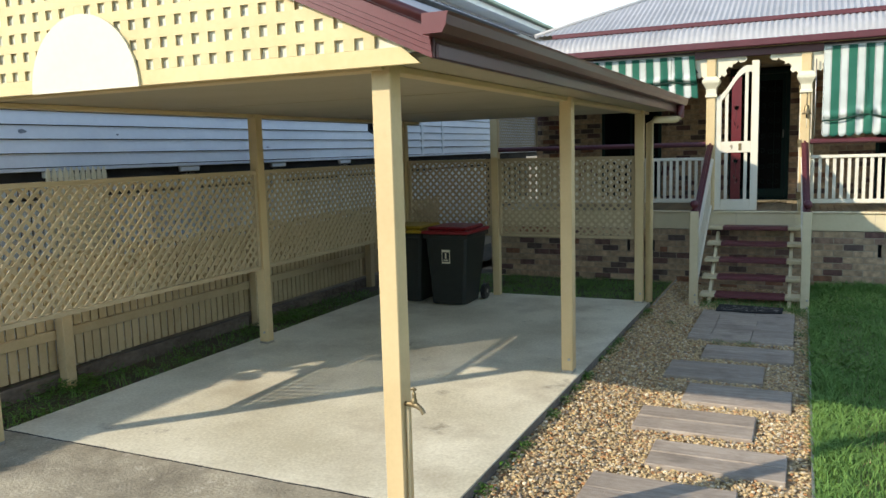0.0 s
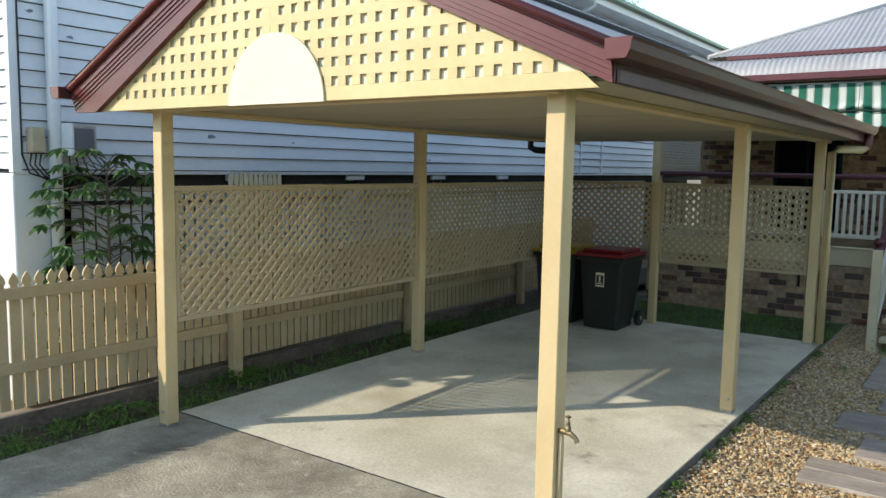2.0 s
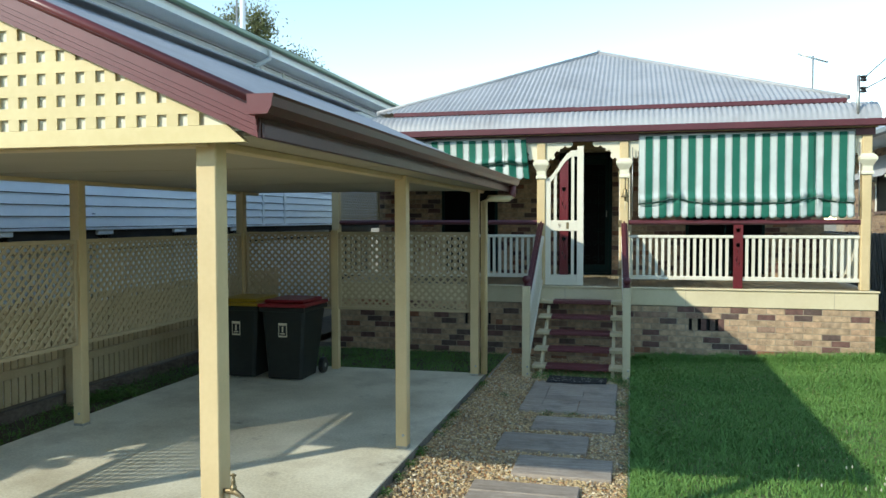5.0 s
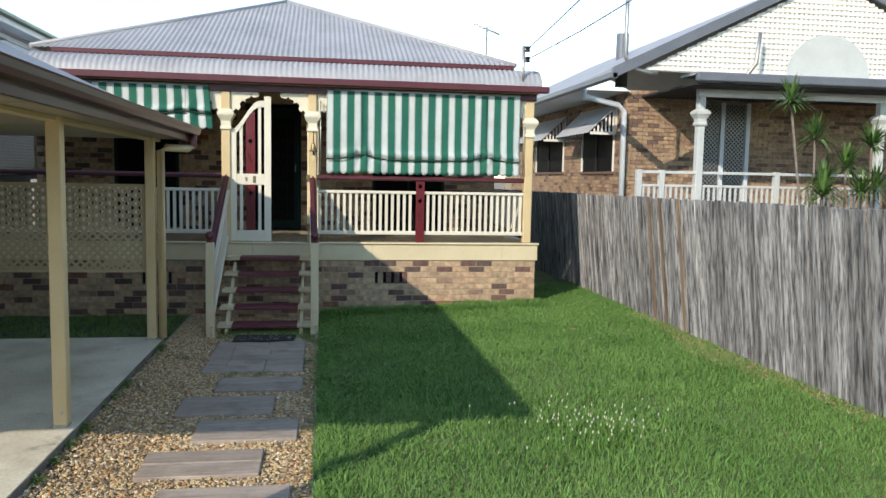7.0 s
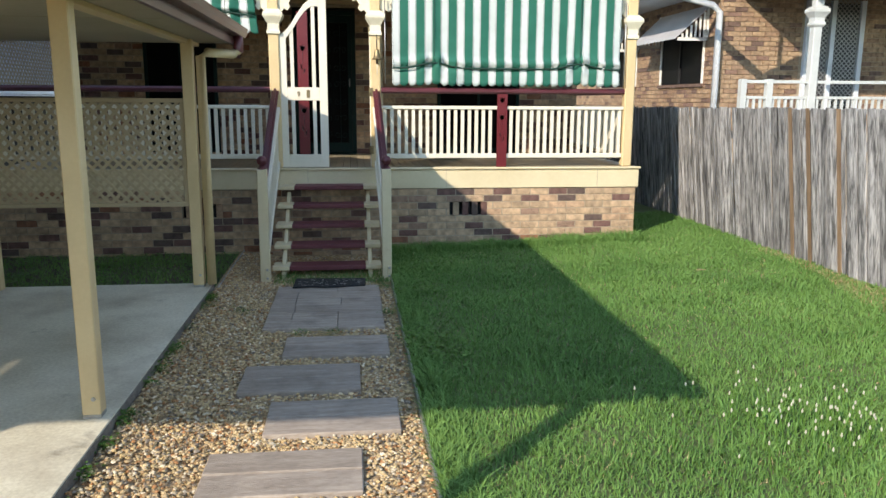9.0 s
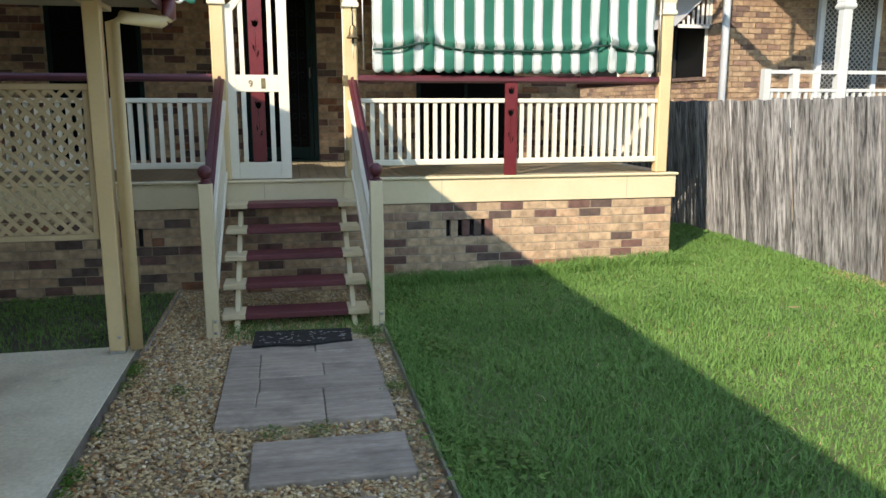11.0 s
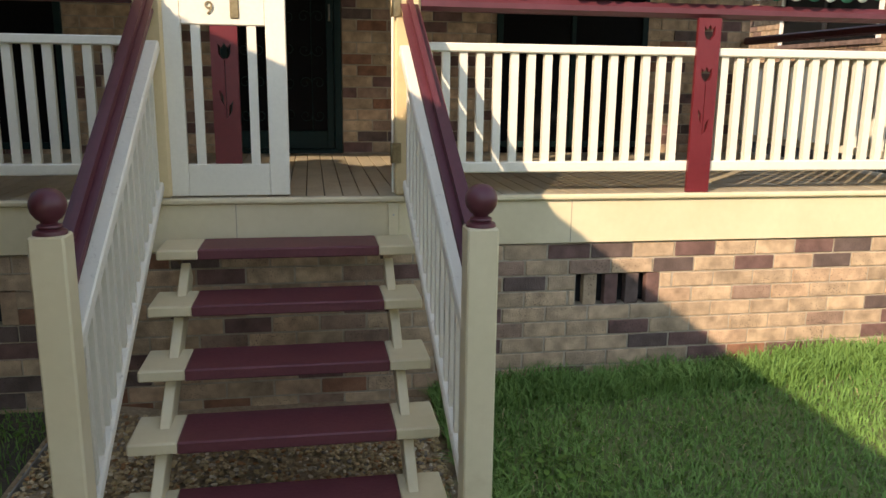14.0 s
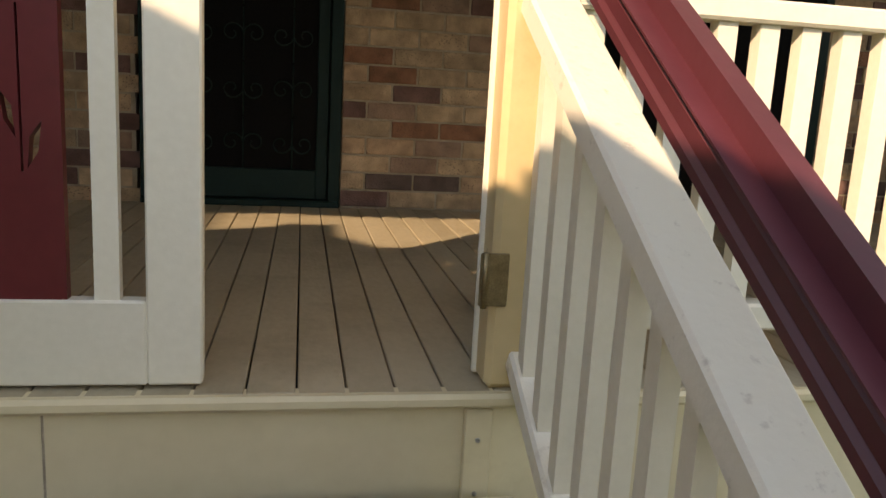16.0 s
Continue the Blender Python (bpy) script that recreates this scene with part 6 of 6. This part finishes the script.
IV = np.array([v.co[:] for v in ico.verts])
IF = np.array([[v.index for v in f.verts] for f in ico.faces])
ico.free()
STONES = SLABS


def pebbles(n, x0, x1, y0, y1, r0, r1, zlo, zhi):
    c = np.stack([rg.uniform(x0, x1, n), rg.uniform(y0, y1, n), rg.uniform(zlo, zhi, n)], 1)
    keep = np.ones(n, bool)
    for a, b, e, f in STONES:
        keep &= ~((c[:, 0] > a - 0.008) & (c[:, 0] < b + 0.008) & (c[:, 1] > e - 0.006) & (c[:, 1] < f + 0.006))
    c = c[keep]
    n = len(c)
    s = rg.uniform(r0, r1, (n, 1)) * np.stack([rg.uniform(0.8, 1.5, n), rg.uniform(0.7, 1.1, n), rg.uniform(0.45, 0.75, n)], 1)
    a = rg.uniform(0, 6.28, n)
    tx = rg.uniform(-0.5, 0.5, n)
    c[:, 2] += bed_rise(c[:, 0])
    v = IV[None] * s[:, None] * (1 + rg.uniform(-0.16, 0.16, (n, 12, 1)))
    y, z = v[..., 1] * np.cos(tx)[:, None] - v[..., 2] * np.sin(tx)[:, None], v[..., 1] * np.sin(tx)[:, None] + v[..., 2] * np.cos(tx)[:, None]
    x = v[..., 0]
    v = np.stack([x * np.cos(a)[:, None] - y * np.sin(a)[:, None], x * np.sin(a)[:, None] + y * np.cos(a)[:, None], z], -1) + c[:, None]
    return v.reshape(-1, 3), (IF[None] + 12 * np.arange(n)[:, None, None]).reshape(-1, 3)


v, f = pebbles(54000, 0.43, 2.165, 1.6, 11.5, 0.007, 0.0145, -0.004, 0.016)
np_mesh("gravel", v, f, M_gravel, None, "golden brown river gravel between slab and lawn", category="gravel")


# ---- grass ----
def blades(name, n, x0, x1, y0, y1, h0, h1, width, zf, material, label, seed, lean=0.6, mask=None, category="grass"):
    r = np.random.RandomState(seed)
    x, y = r.uniform(x0, x1, n), r.uniform(y0, y1, n)
    if mask is not None:
        k = mask(x, y, r)
        x, y = x[k], y[k]
        n = len(x)
    z = zf(x, y)
    clump = 0.75 + 0.5 * (np.sin(x * 5.1 + 1.7 * np.sin(y * 3.3)) * np.sin(y * 4.3 + 2.1 * np.sin(x * 2.7)) * 0.5 + 0.5)
    h = r.uniform(h0, h1, n) * clump
    a = r.uniform(0, 6.28, n)
    d = np.stack([np.cos(a), np.sin(a), np.zeros(n)], 1)
    b = a + r.uniform(0.8, 2.3, n)
    s = np.stack([np.cos(b), np.sin(b), np.zeros(n)], 1) * (width * r.uniform(0.6, 1.3, n))[:, None]
    p = np.stack([x, y, z - 0.004], 1)
    up = np.array([0, 0, 1.0])
    l = (r.uniform(0.1, lean, n) * h)[:, None]
    m = p + up * (h * 0.6)[:, None] + d * l * 0.4
    t = p + up * (h * r.uniform(0.75, 1.0, n))[:, None] + d * l * 1.3
    v = np.stack([p - s, p + s, m + s * 0.8, m - s * 0.8, t], 1).reshape(-1, 3)
    i = 5 * np.arange(n)[:, None]
    f = np.concatenate([i + [0, 1, 2], i + [0, 2, 3], i + [3, 2, 4]])
    return np_mesh(name, v, f, material, None, label, category=category)


def lz(x, y):
    return 0.03 + 0.04 * np.clip(x - 2.2, 0, 4.4)


blades("lawn_grass", 215000, 2.2, 6.62, 2.2, 13.5, 0.028, 0.066, 0.0036, lz, M_grass, "thick green lawn grass, uneven and long in places", 1, 1.0)
blades("lawn_grass", 16000, 2.2, 6.62, 1.0, 8.5, 0.05, 0.105, 0.004, lz, M_grass, "longer tufts of lawn grass", 2, 1.1, mask=lambda x, y, r: (np.sin(x * 2.3 + 1) * np.sin(y * 1.9 + 0.5) > 0.15))
blades("lawn_grass", 9000, 2.19, 2.40, 2.0, 11.5, 0.05, 0.11, 0.004, lz, M_grass, "grass leaning over the edging strip", 3, 1.2)
blades("wall_grass", 7000, 2.25, 5.5, 11.25, 11.62, 0.06, 0.14, 0.0035, lz, M_grass, "long grass against the brick base", 4, 0.8)
blades("shade_grass", 8000, -3.0, 0.42, 9.66, 11.6, 0.02, 0.06, 0.0035, lambda x, y: 0 * x + 0.03, M_grass, "grass in shade behind the slab", 5, 1.0)
blades("lawn_dry", 5000, 2.2, 6.5, 2.2, 11.6, 0.02, 0.05, 0.003, lz, M_dry, "dead straw blades scattered through the lawn", 16, 1.6, mask=lambda x, y, r: np.sin(x * 3.1 + 2) * np.sin(y * 2.7 + 1) > -0.2)
blades("dry_grass", 14000, 6.10, 6.63, 5.6, 10.5, 0.015, 0.05, 0.0035, lz, M_dry, "straw-coloured dead grass along the fence", 6, 1.6, mask=lambda x, y, r: (6.60 - x) < 0.14 + 0.30 * np.exp(-((y - 7.9) / 0.9) ** 2))
blades("bed_grass", 1100, -3.78, -3.1, 1.0, 9.5, 0.03, 0.09, 0.004, lambda x, y: 0 * x + 0.07, M_grass, "sparse grass in the soil bed", 9, 1.0)


def weeds(name, centres, n, spread, size, z0, material, label, seed, category="weeds"):
    r = np.random.RandomState(seed)
    c = np.array(centres)
    c = c[r.randint(0, len(c), n)]
    p = np.stack([c[:, 0] + r.normal(0, spread, n), c[:, 1] + r.normal(0, spread, n), z0 + r.uniform(0.0, size * 1.6, n)], 1)
    a = r.uniform(0, 6.28, n)
    d = np.stack([np.cos(a), np.sin(a), r.uniform(-0.3, 0.5, n)], 1)
    s = np.stack([-np.sin(a), np.cos(a), np.zeros(n)], 1) * 0.33
    L = (size * r.uniform(0.5, 1.2, n))[:, None]
    v = np.stack([p, p + (d * 0.5 + s) * L, p + d * L, p + (d * 0.5 - s) * L], 1).reshape(-1, 3)
    return np_mesh(name, v, np.arange(4 * n).reshape(-1, 4), material, None, label, category=category)


rw = random.Random(31)
weeds("bed_weeds", [(rw.uniform(-3.72, -3.12), rw.uniform(1.5, 9.2)) for _ in range(170)], 6500, 0.07, 0.034, 0.06, M_weed, "low leafy weeds growing in the soil bed", 1)
weeds("bed_weeds", [(-3.7, 4.55), (-3.65, 4.75), (-3.5, 7.5), (-3.5, 7.7), (-3.45, 7.9), (-3.4, 3.5)], 900, 0.12, 0.05, 0.08, M_weed, "taller leafy weeds round the fence posts", 2)
weeds("yard_weeds", [(rw.uniform(-2.9, 0.35), rw.uniform(9.75, 11.4)) for _ in range(45)], 2600, 0.09, 0.04, 0.03, M_weed, "leafy weeds in the shaded yard behind the slab", 7)
weeds("edge_weeds", [(0.44, rw.uniform(3.8, 9.5)) for _ in range(30)], 1500, 0.035, 0.026, 0.07, M_weed, "small weeds along the slab edge", 3)
weeds("path_weeds", [(2.05, 9.9), (2.08, 10.05), (2.1, 9.7), (1.2, 10.13), (1.45, 10.12), (1.72, 10.12), (1.05, 10.25), (1.5, 10.45), (1.8, 10.5), (2.09, 8.75), (0.75, 8.9), (1.6, 8.18), (1.35, 8.17)], 1500, 0.045, 0.022, 0.02, M_weed, "small weeds among the slabs and gravel", 4)
weeds("lawn_weeds", [(2.35, 9.6), (2.5, 9.3), (2.4, 7.6), (2.45, 7.5), (2.35, 7.9), (2.6, 10.6), (4.4, 5.9), (4.1, 6.0)], 1000, 0.13, 0.042, 0.05, M_weed, "broad-leaved weeds in the lawn", 5)
blades("path_tufts", 1600, 0.95, 2.15, 9.95, 10.6, 0.02, 0.07, 0.003, lambda x, y: 0 * x + 0.01, M_grass, "tufts of grass before the steps", 12, 1.0)

# white seed heads
V, F = [], []
stemv, stemf = [], []
M_flower = mat("seed_head", (0.42, 0.42, 0.32), (0.52, 0.52, 0.40), 0.8, 20)
fl = thing("seed_heads", "cluster of small white seed heads standing in the lawn", "flowers", (4.13, 5.62, 0.1))
for i in range(85):
    x, y = rw.gauss(4.13, 0.25), rw.gauss(5.62, 0.24)
    h = rw.uniform(0.12, 0.22)
    z = lawn_z(x, y)
    tx, ty = x + rw.uniform(-0.06, 0.06), y + rw.uniform(-0.06, 0.06)
    part("stem", beam((x, y, z), (tx, ty, z + h), 0.0025, 0.0025), M_weed, fl, "thin green stem")
    part("head", lathe([(0.002, 0), (0.0055, 0.006), (0.006, 0.012), (0.002, 0.024)], (tx, ty, z + h), 6), M_flower, fl, "small white head")
lf = thing("dead_leaf", "curled pale dead leaf on the lawn", "leaf", (5.3, 9.35, 0.2))
part("leaf_blade", prism([(5.25, 9.35), (5.30, 9.365), (5.35, 9.34), (5.30, 9.33)], "z", lawn_z(5.3, 9.4) + 0.07, lawn_z(5.3, 9.4) + 0.073), M_dry, lf)
